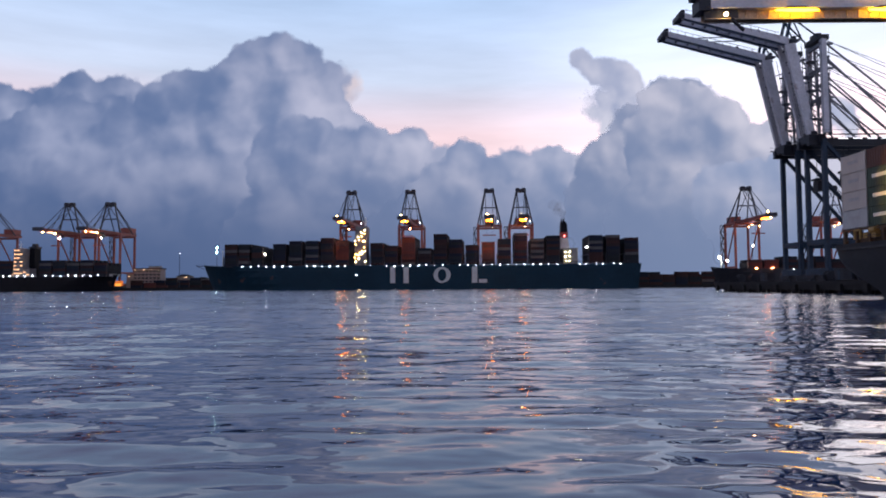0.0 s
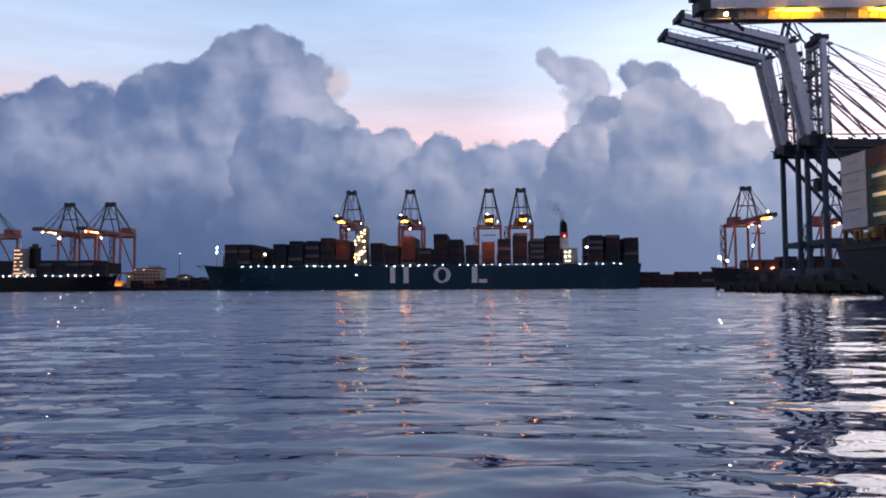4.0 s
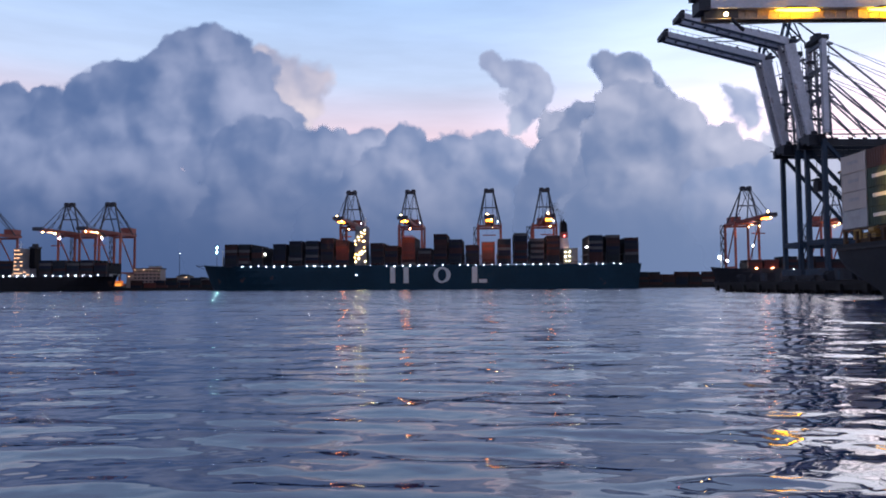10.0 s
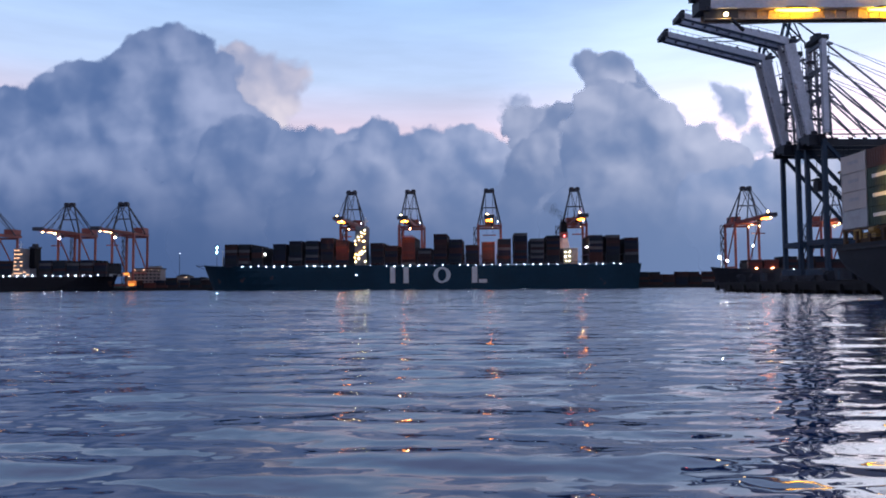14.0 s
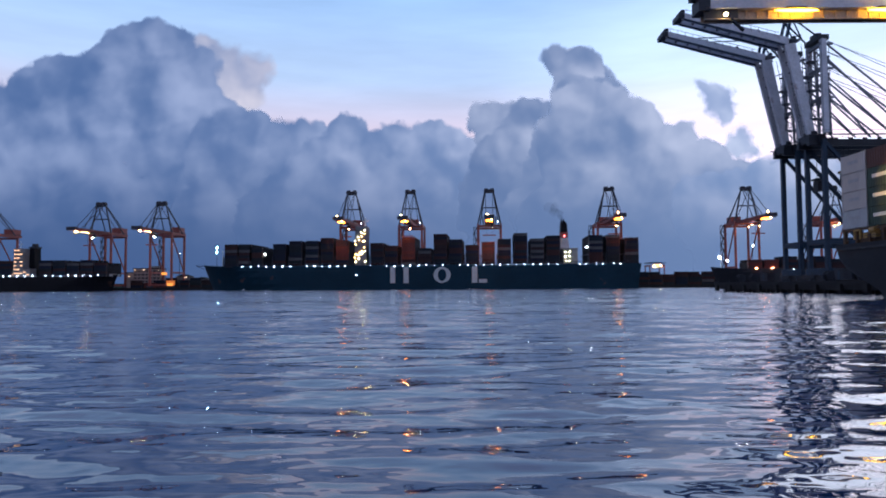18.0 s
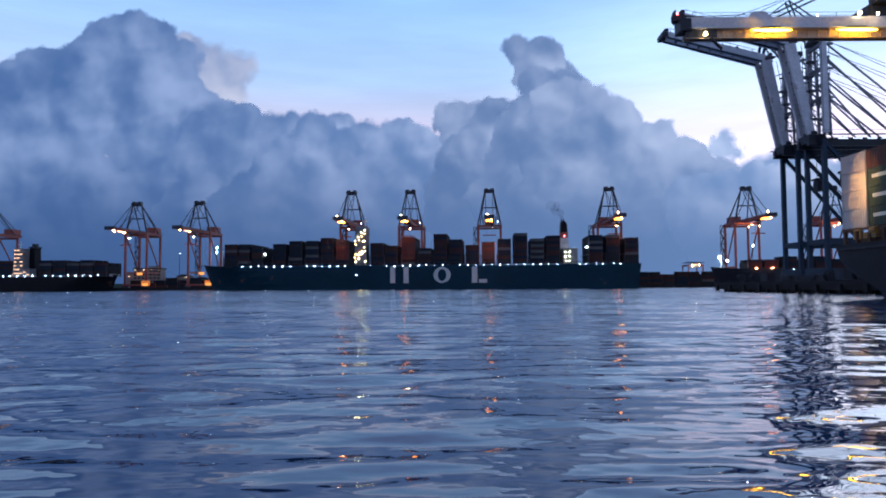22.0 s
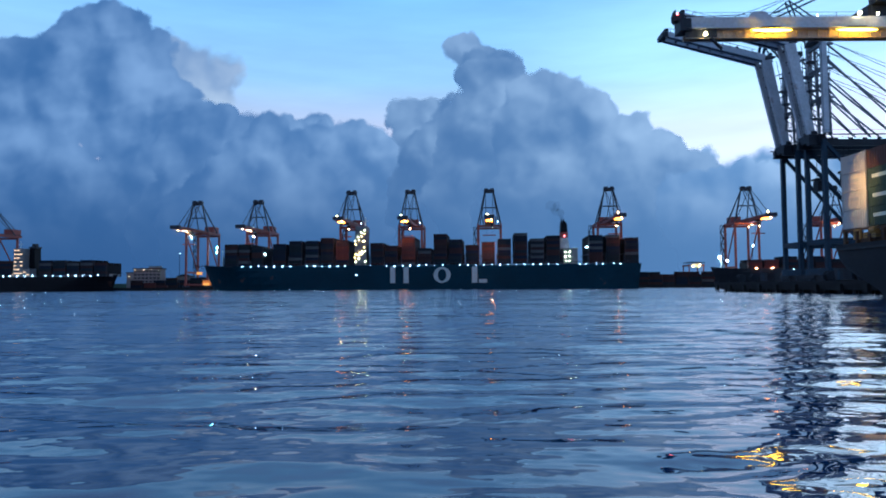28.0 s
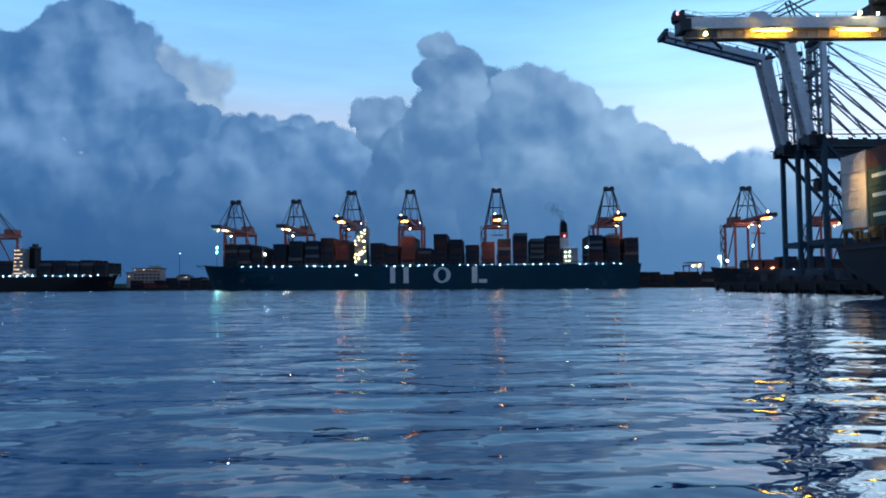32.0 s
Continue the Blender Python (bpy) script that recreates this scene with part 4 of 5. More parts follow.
# ---- ship on the right, bow towards the harbour ----
def right_ship():
    s0 = 197.5
    ship = thing("container_ship", QUAY @ pose(s0, 640, 0), "grey container ship with bow lamps, beside the dark pier", "ship")
    part("hull", hull_mesh(230, 34, 16.6, 8, 2), M_GREY_HULL, ship, "dark grey hull")
    part("foremast", rod(B(), (10, 17, 16), (10, 17, 30), 0.4), M_WHITE, ship)
    share("white_lamp", LAMP_WH, ship, pose(7.0, 12, 27.0))
    share("white_lamp", LAMP_WH, ship, pose(12.6, 8, 23.6))
    for i in range(14):
        share("deck_lamp", LAMP_S, ship, pose(66 + 7.4 * i, -0.4, 15.6))
    # two small lamps added only to turn the nearby containers orange
    for x in (35.0, 49.0):
        share("added_floodlight", ADDED_FLOOD, ship, pose(x, 0.5, 16.75))
    return ship


grey_ship = right_ship()
for s, tiers in ((232, 3), (246, 3), (262, 4), (276, 3), (290, 4), (304, 3)):
    for k in range(tiers):
        container_far(s, 643, 16.6 + 2.6 * k, s < 250)
    stack_inner(s, 645.6, 668, 16.6, tiers)


# ---- yard behind the wharf ----
rnd = random.Random(5)
for s in range(-378, -268, 13):
    for k in range(rnd.choice((2, 3, 3, 4))):
        container_far(s + rnd.uniform(-0.3, 0.3), 733, 3 + 2.6 * k)
for s in range(140, 236, 13):
    for row in range(2):
        for k in range(rnd.choice((4, 5, 5))):
            container_far(s + rnd.uniform(-0.3, 0.3), 733 + 6 * row, 3 + 2.6 * k)


def port_building():
    b = thing("port_building", QUAY @ pose(-371, 742, 3), "pale flat-roofed port office with lit windows", "building")
    part("wall", box(box(B(), (0, 6, 10), (30, 12, 20)), (-18.5, 6, 8), (9, 11, 16)), M_RENDER, b, "pale pinkish rendered wall")
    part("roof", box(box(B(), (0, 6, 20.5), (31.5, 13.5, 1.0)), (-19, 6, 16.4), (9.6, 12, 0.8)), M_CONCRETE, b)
    part("roof_hut", box(B(), (6, 7, 22.2), (12, 7, 2.6)), M_HOUSE, b, "pale plant room on the roof")
    for f in range(5):
        for i in range(7):
            part("window", box(B(), (-13 + 4.3 * i, -0.05, 3 + 3.7 * f), (2.8, 0.2, 1.7)), M_STEEL_DARK, b)
    for x, z in ((-20, 12.5), (-12.4, 19.0), (-3, 19.2), (4.5, 18.9), (13.0, 19.3), (-8, 6.0), (9.5, 7.4)):
        share("wall_lamp", LAMP_SMALL, b, pose(x, -0.7, z))
    return b


LAMP_SMALL = mesh_of("wall_lamp", ball(B(), (0, 0, 0), 0.26), glow("peach_wall_lamp", (1.0, 0.50, 0.24), 30))
for s, z in ((-361, 3), (-361, 5.6), (-348, 3)):
    container_far(s, 729, z, True)


port_building()


def shed(s, d, w, h, depth, lamps):
    b = thing("quay_shed", QUAY @ pose(s, d, 3), "low corrugated quay shed with small lamps", "shed", "quay sheds")
    part("wall", box(B(), (0, depth / 2, h / 2), (w, depth, h)), M_SHED, b)
    part("roof", prism(B(), ((-w / 2 - 0.5, h), (0, h + 0.16 * w), (w / 2 + 0.5, h)), -0.4, depth + 0.4), M_CONCRETE, b, "dark pitched roof")
    for i in range(max(1, int(w / 7))):
        part("door", box(B(), (-w / 2 + 3.5 + 7 * i, -0.06, 2.1), (4.0, 0.15, 4.2)), M_STEEL_DARK, b)
    for i in range(lamps):
        share("wall_lamp", LAMP_SMALL, b, pose(-w / 2 + (i + 0.5) * w / lamps, -0.5, h - 0.6))
    return b


for s, d, w, h, dp, nl in ((-334, 748, 15, 12, 12, 2), (-314, 750, 15, 9, 12, 1), (-297, 744, 12, 10, 10, 2),
                           (158, 770, 20, 9, 14, 2), (226, 765, 18, 9, 14, 2), (183, 790, 14, 9, 12, 1)):
    shed(s, d, w, h, dp, nl)


def light_mast(s, d, h, me, label):
    m = thing("light_mast", QUAY @ pose(s, d, 3), label, "lamp mast", "harbour light masts")
    part("pole", rod(B(), (0, 0, 0), (0, 0, h), 0.35, 8, 0.2), M_STEEL_DARK, m)
    part("crossbar", beam(B(), (-1.6, 0, h), (1.6, 0, h), 0.3, 0.4), M_STEEL_DARK, m)
    share("flood_lamp", me, m, pose(0, -0.6, h - 0.3))
    return m


light_mast(-322.4, 714, 35.5, LAMP_S, "thin mast with one small white lamp")
mast = light_mast(-283.5, 716, 41, LAMP_GR, "mast with greenish-white floodlights by the ship's bow")
share("flood_lamp", LAMP_GR, mast, pose(0, -0.6, 35.5))
light_mast(258, 720, 38, LAMP_WH_S, "thin mast with one white lamp")


def yard_gantry():
    g = thing("yard_crane", QUAY @ pose(205, 815, 3), "rubber-tyred yard gantry with a lit cabin and broad roof", "crane")
    for x in (-8, 8):
        for y in (0, 24):
            part("leg", beam(B(), (x, y, 1), (x, y, 21), 1.1, 1.1), M_CRANE_RED, g)
        part("girder", beam(B(), (x, -1.5, 21.5), (x, 25.5, 21.5), 1.2, 1.8), M_CRANE_RED, g)
    part("roof", box(box(B(), (0, 10, 24.6), (22, 12, 0.7)), (0, 10, 25.2), (14, 8, 0.8)), M_CRANE_DARK, g, "broad dark roof")
    part("cabin", box(B(), (0, 2, 21.6), (9, 5, 4.4)), M_WHITE, g)
    share("flood_lamp", LAMP_W, g, pose(-4, -1.2, 20.8))
    share("flood_lamp", LAMP_W, g, pose(4, -1.2, 21.5))
    for x in (-8, 8):
        for y in (0, 24):
            part("tyre", rod(B(), (x - 0.4, y, 0.75), (x + 0.4, y, 0.75), 0.75, 14), M_RUBBER, g)
    return g


yard_crane = yard_gantry()

# low wooded skyline behind the yard
bm = B()
pts = []
for i in range(261):
    x = -2600 + 20 * i
    pts.append((x, 10 + 5 * noise.noise((x * 0.004, 0.3, 0)) + 2.5 * noise.noise((x * 0.05, 2.3, 0))))
low = [bm.verts.new((x, 0, 0)) for x, z in pts]
top = [bm.verts.new((x, 8, max(3, z))) for x, z in pts]
back = [bm.verts.new((x, 60, 0)) for x, z in pts]
for i in range(260):
    bm.faces.new((low[i], low[i + 1], top[i + 1], top[i]))
    bm.faces.new((top[i], top[i + 1], back[i + 1], back[i]))
solo("far_trees", bm, M_TREES, QUAY @ pose(0, 1300, 3), "far low dark line of trees behind the port", "trees", kind="stuff")


# ---- near pier on the right ----
PIER_X = 86.0
pier = thing("pier", pose(0, 0, 0), "dark concrete pier on piles with fenders", "pier", kind="structure")
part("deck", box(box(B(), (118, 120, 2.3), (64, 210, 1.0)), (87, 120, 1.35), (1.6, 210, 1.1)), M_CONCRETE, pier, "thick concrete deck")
part("quay_wall", box(box(B(), (89.0, 120, 0.5), (0.5, 209, 3.2)), (118, 223.5, 0.5), (58, 0.5, 3.2)), M_CONCRETE, pier, "dark quay wall behind the outer piles")
pile = mesh_of("pile", rod(B(), (0, 0, -3), (0, 0, 1.9), 0.55, 10), M_PILE)
for i in range(34):
    for j in range(3):
        share("pile", pile, pier, pose(87.5 + 5 * j, 30 + 5.75 * i, 0))
for i in range(7):
    share("pile", pile, pier, pose(90 + 6 * i, 224, 0))
fender = mesh_of("fender", box(box(B(), (0, 0, 1.2), (0.6, 1.3, 1.9)), (-0.40, 0, 1.3), (0.22, 1.5, 1.5)), M_RUBBER)
for i in range(20):
    share("fender", fender, pier, pose(85.9, 36 + 9.8 * i, 0))
bm = B()
for i in range(20):
    rod(bm, (87.4, 41 + 9.8 * i, 2.8), (87.4, 41 + 9.8 * i, 3.4), 0.3, 8, 0.4)
part("bollards", bm, M_STEEL_DARK, pier)


def cable_drum(m):
    d = thing("cable_drum", m, "dark cable drum standing on the pier", "drum", "pier gear")
    part("core", rod(B(), (0, -0.8, 1.2), (0, 0.8, 1.2), 0.7, 14), M_RUBBER, d)
    for y in (-0.9, 0.8):
        part("flange", rod(B(), (0, y, 1.2), (0, y + 0.12, 1.2), 1.2, 16), M_STEEL_DARK, d)


def power_cabin(m, w, h):
    g = thing("power_cabin", m, "dark steel power cabin on the pier", "cabin", "pier gear")
    part("body", box(B(), (0, 0, h / 2 + 0.15), (2.4, w, h - 0.3)), M_STEEL_DARK, g)
    part("roof", box(B(), (0, 0, h + 0.06), (2.7, w + 0.3, 0.12)), M_STEEL_DARK, g)
    part("door", box(B(), (-1.24, 0, h / 2), (0.06, 0.9, h - 0.6)), M_STEEL_BLUE, g)
    for y in (-1, 1):
        part("skid", box(B(), (0, y * (w / 2 - 0.3), 0.075), (2.6, 0.25, 0.15)), M_RUBBER, g)


def gangway(m):
    g = thing("gangway", m, "dark stowed gangway sloping down to the pier", "gangway")
    part("deck", beam(B(), (0, 0, 0.12), (0, 9, 3.0), 1.0, 0.15), M_STEEL_DARK, g)
    for x in (-0.5, 0.5):
        part("rail", beam(B(), (x, 0, 1.1), (x, 9, 4.0), 0.07, 0.07), M_STEEL_DARK, g)
        for i in range(7):
            y = 0.3 + 1.4 * i
            part("rail_post", rod(B(), (x, y, 0.15 + y * 0.32), (x, y, 1.1 + y * 0.322), 0.04, 5), M_STEEL_DARK, g)
    part("trestle", box(box(B(), (0, 8.4, 1.35), (1.3, 0.3, 2.7)), (0, 8.4, 0.1), (1.8, 1.0, 0.2)), M_STEEL_DARK, g)


power_cabin(pose(89.6, 158.5, 2.8), 3.4, 2.7)
power_cabin(pose(90.2, 197.0, 2.8), 4.2, 2.4)
for x, y in ((88.9, 151.5), (88.9, 163.2), (89.0, 203.5), (88.9, 212.0)):
    cable_drum(pose(x, y, 2.8))
gangway(pose(88.6, 139.5, 2.8))


# ---- articulated-boom cranes on the pier ----
def pier_crane(y):
    """Boom folded up over the water side (-x); rails along y; origin at the sea rail on the deck."""
    c = thing("quay_crane", pose(90.45, y, 2.8), "grey articulated-boom quay crane with its boom folded up, on the pier", "crane", "pier cranes")
    H, SX, LX = 35.2, 0.0, 20.0
    for sy in (-4, 4):
        for x in (SX, LX):
            part("leg", beam(B(), (x, sy, 1.5), (x, sy, H - 1.5), 1.0, 1.0), M_STEEL_BLUE, c, "blue-grey box leg")
            bm = B()
            for q in (-1.5, -0.5, 0.5, 1.5):
                rod(bm, (x - 0.25, sy + q * 1.1, 0.45), (x + 0.25, sy + q * 1.1, 0.45), 0.45, 12)
            box(bm, (x, sy, 1.2), (0.9, 4.6, 0.9))
            part("bogie", bm, M_STEEL_DARK, c)
        part("portal_beam", beam(B(), (SX, sy, 9.4), (LX, sy, 9.4), 1.2, 1.4), M_STEEL_BLUE, c)
        part("diagonal_brace", beam(B(), (SX + 0.5, sy, H - 2.5), (LX, sy, 10.5), 0.75, 0.75), M_STEEL_BLUE, c)
        part("girder", box(B(), (18.5, sy * 0.6, H - 1.9), (43, 1.1, 1.9)), M_STEEL_DARK, c, "dark main girder")
        part("walkway", box(box(B(), (18.5, sy * 1.12, H - 0.5), (43, 0.9, 0.12)), (18.5, sy * 1.22, H + 0.5), (43, 0.06, 0.06)), M_STEEL_DARK, c)
        # tower
        part("tower_post", beam(B(), (0.6, sy, H), (1.0, sy * 0.8, 58), 1.15, 1.15), M_STEEL, c, "grey tower post")
        part("tower_post", beam(B(), (2.6, sy * 0.62, H), (1.9, sy * 0.6, 57), 0.5, 0.5), M_STEEL_MID, c)
        part("backstay", beam(B(), (1.5, sy * 0.7, 57.5), (29, sy * 0.6, H - 0.4), 0.34, 0.34), M_STEEL_MID, c)
        part("backstay", beam(B(), (1.5, sy * 0.7, 54.0), (22, sy * 0.6, H - 0.4), 0.3, 0.3), M_STEEL_MID, c)
        part("inner_stay", beam(B(), (1.0, sy * 0.8, 47.0), (12, sy * 0.6, H - 0.6), 0.3, 0.3), M_STEEL_MID, c)
        bm = B()
        for a in (0, 1):
            rod(bm, (1.6, sy * 0.6 + 0.3 * a, 58.4), (40, sy * 0.6, H + 5 + 2.5 * a), 0.07, 5)
        part("cable", bm, M_STEEL_DARK, c)
        # folded boom: inner arm up from the hinge, outer arm out over the water
        part("inner_boom", beam(B(), (-1.4, sy * 0.42, H - 1.8), (-6.3, sy * 0.42, 57.4), 1.8, 0.9, 2.6, 0.9), M_STEEL, c, "thick grey inner boom arm")
        part("outer_boom", beam(B(), (-6.6, sy * 0.42, 57.8), (-32.0, sy * 0.42, 64.4), 0.9, 2.2, 0.8, 1.6), M_STEEL, c, "long grey outer boom arm")
        part("boom_ledge", beam(B(), (-7.6, sy * 0.42 - 0.55, 57.1), (-31.8, sy * 0.42 - 0.55, 63.5), 0.35, 0.3), M_STEEL_BLUE, c)
        part("boom_rail", beam(B(), (-9.0, sy * 0.55, 60.1), (-31.5, sy * 0.55, 65.9), 0.08, 0.08), M_STEEL_DARK, c)
        part("knuckle_link", beam(B(), (-7.2, sy * 0.42, 58), (-5.6, sy * 0.42, 64.0), 0.6, 0.6), M_STEEL_BLUE, c)
        part("knuckle_stay", beam(B(), (-5.6, sy * 0.42, 64.0), (1.0, sy * 0.7, 58.0), 0.3, 0.3), M_STEEL_BLUE, c)
        part("knuckle_stay", beam(B(), (-5.6, sy * 0.42, 64.0), (-24, sy * 0.42, 63.4), 0.22, 0.22), M_STEEL_BLUE, c)
        part("knuckle_stay", beam(B(), (-5.6, sy * 0.42, 64.0), (-3.0, sy * 0.42, 58.0), 0.25, 0.25), M_STEEL_BLUE, c)
    part("tip_frame", box(box(B(), (-32.4, 0, 64.3), (1.5, 4.6, 1.2)), (-31.9, 0, 65.5), (0.9, 4.0, 0.9)), M_STEEL_DARK, c, "dark boom tip frame")
    for i in range(9):
        u = i / 8
        bm = B()
        beam(bm, (-7.6 - 24 * u, -1.7, 58.1 + 6.2 * u), (-7.6 - 24 * u, 1.7, 58.1 + 6.2 * u), 0.4, 0.4)
        part("boom_crosspiece", bm, M_STEEL_DARK, c)
        bm = B()
        beam(bm, (-1.6 - 5.0 * u, -1.0, H + 21 * u), (-1.6 - 5.0 * u, 1.0, H + 21 * u), 0.22, 0.22)
        part("boom_crosspiece", bm, M_STEEL_DARK, c)
    for i in range(12):
        u = -10 - 23 * i / 12
        part("rail_post", rod(B(), (u, -2.3, 58.6 + (-u - 8) * 0.26), (u, -2.3, 59.9 + (-u - 8) * 0.26), 0.05, 5), M_STEEL_DARK, c)
    part("sheave_box", box(B(), (-21, 1.5, 63.2), (1.6, 1.4, 1.5)), M_STEEL_DARK, c)
    part("sheave_box", box(rod(B(), (-12.5, 1.2, 61.6), (-12.5, 2.2, 61.6), 0.6, 10), (-12.5, 1.7, 60.7), (1.0, 1.4, 0.9)), M_STEEL_DARK, c)
    # service platforms and ladders between the arm and the tower
    for k, z in enumerate((39.0, 42.5, 46.0, 49.5, 53.0)):
        x = -0.9 - 0.5 * (k % 2)
        bm = box(B(), (x, -1.2 + 0.8 * (k % 2), z), (2.6, 2.6, 0.14))
        for px in (-1.3, 0.0, 1.3):
            box(bm, (x + px, -2.45 + 0.8 * (k % 2), z + 0.6), (0.08, 0.08, 1.1))
        box(bm, (x, -2.45 + 0.8 * (k % 2), z + 1.12), (2.7, 0.08, 0.08))
        box(bm, (x, -2.45 + 0.8 * (k % 2), z + 0.6), (2.7, 0.06, 0.06))
        part("platform", bm, M_STEEL_MID, c, "railed service platform")
        part("platform_strut", beam(B(), (x - 1.1, -1.2, z - 0.1), (0.5, -1.6, z - 2.2), 0.18, 0.18), M_STEEL_MID, c)
    for x0, x1, y in ((-0.7, -0.5, -3.1), (-2.9, -6.0, 0.3), (0.3, 0.0, 1.6)):
        bm = B()
        for q in (-0.25, 0.25):
            rod(bm, (x0 + q, y, H), (x1 + q, y, 56.5), 0.06, 5)
        for i in range(26):
            u = (i + 0.5) / 26
            xm, zm = x0 + (x1 - x0) * u, H + (56.5 - H) * u
            rod(bm, (xm - 0.3, y, zm), (xm + 0.3, y, zm), 0.05, 4)
        part("ladder", bm, M_STEEL_MID, c)
    for z in (41, 47, 53):
        part("arm_link", beam(B(), (-1.4 - 5.4 * (z - 33.4) / 24, 1.3, z), (0.7, 2.6, z + 2.4), 0.26, 0.26), M_STEEL_MID, c)
    part("knuckle_platform", box(box(B(), (-5.2, 0, 58.3), (3.0, 5.2, 0.14)), (-5.2, -2.55, 59.4), (3.0, 0.07, 0.07)), M_STEEL_MID, c)
    part("knuckle_winch", rod(box(B(), (-4.6, 0.6, 58.8), (1.2, 2.2, 0.9)), (-4.6, -0.9, 59.3), (-4.6, 0.6, 59.3), 0.5, 10), M_STEEL_DARK, c)
    for y in (-1.9, 1.9):
        part("hoist_cable", rod(B(), (-3.6, y, 57.0), (-0.4, y, H + 1), 0.07, 5), M_STEEL_DARK, c)
    for z in (44, 51, 57):
        part("tower_tie", beam(beam(B(), (0.8, -3.6, z), (0.8, 3.6, z), 0.8, 0.8), (0.8, -3.4, z), (3.4, -3.0, z), 0.5, 0.5), M_STEEL_MID, c)
    bm = B()
    for i in range(10):
        z0, z1 = H + 2.1 * i, H + 2.1 * (i + 1)
        y0, y1 = (-2.6, 2.2) if i % 2 else (2.2, -2.6)
        beam(bm, (2.6, y0, z0), (2.6, y1, z1), 0.7, 0.18)
        rod(bm, (2.2, y0, z0 + 1), (2.2, y1, z1 + 1), 0.05, 5)
    for yy in (-2.8, 2.4):
        rod(bm, (2.6, yy, H), (2.6, yy, 57), 0.09, 6)
    part("tower_stair", bm, M_STEEL_MID, c, "zigzag steel stair in the tower")
    part("hinge_block", box(box(B(), (-1.4, 0, H - 1.0), (2.6, 5.4, 1.9)), (-1.2, 0, H + 0.4), (1.6, 4.4, 0.9)), M_STEEL_DARK, c)
    part("front_tie", beam(B(), (SX, -4, H - 1.2), (SX, 4, H - 1.2), 1.3, 1.8), M_STEEL_DARK, c)
    part("front_tie", beam(B(), (SX, -4, 9.4), (SX, 4, 9.4), 1.0, 1.2), M_STEEL_BLUE, c)
    part("sill_beam", beam(B(), (SX, -5.2, 2.3), (SX, 5.2, 2.3), 1.3, 1.5), M_STEEL_BLUE, c)
    part("sill_beam", beam(B(), (LX, -5.2, 2.3), (LX, 5.2, 2.3), 1.3, 1.5), M_STEEL_BLUE, c)
    part("apex_block", box(box(B(), (1.2, 0, 58.6), (2.4, 7.0, 1.2)), (1.0, 0, 59.6), (1.2, 3.0, 1.2)), M_STEEL_DARK, c)
    part("machinery_house", box(B(), (36, 0, H + 2.4), (12, 6.5, 5.0)), M_STEEL_DARK, c, "dark machinery house")
    for i in range(4):
        share("walkway_lamp", STRIP, c, pose(4.0 + 3.4 * i, -5.1, H - 1.6))
    cab = part("operator_cab", box(box(B(), (7.5, 0, H - 10.5), (2.2, 2.4, 2.6)), (7.5, 0, H - 8.8), (3.0, 2.8, 0.5)), M_STEEL_DARK, c, "hanging dark hook block")
    part("hoist_rope", rod(rod(B(), (6.9, 0, H - 9), (6.9, 0, H), 0.08, 5), (8.1, 0, H - 9), (8.1, 0, H), 0.08, 5), M_STEEL_DARK, cab)
    return c


STRIP = mesh_of("walkway_lamp", box(B(), (0, 0, 0), (2.2, 0.15, 0.22)), glow("white_tube_lamp", (0.95, 0.95, 1.0), 1.6))
pier_crane_a = pier_crane(183.0)
pier_crane_b = copy_thing(pier_crane_a, pose(90.45, 170.5, 2.8))


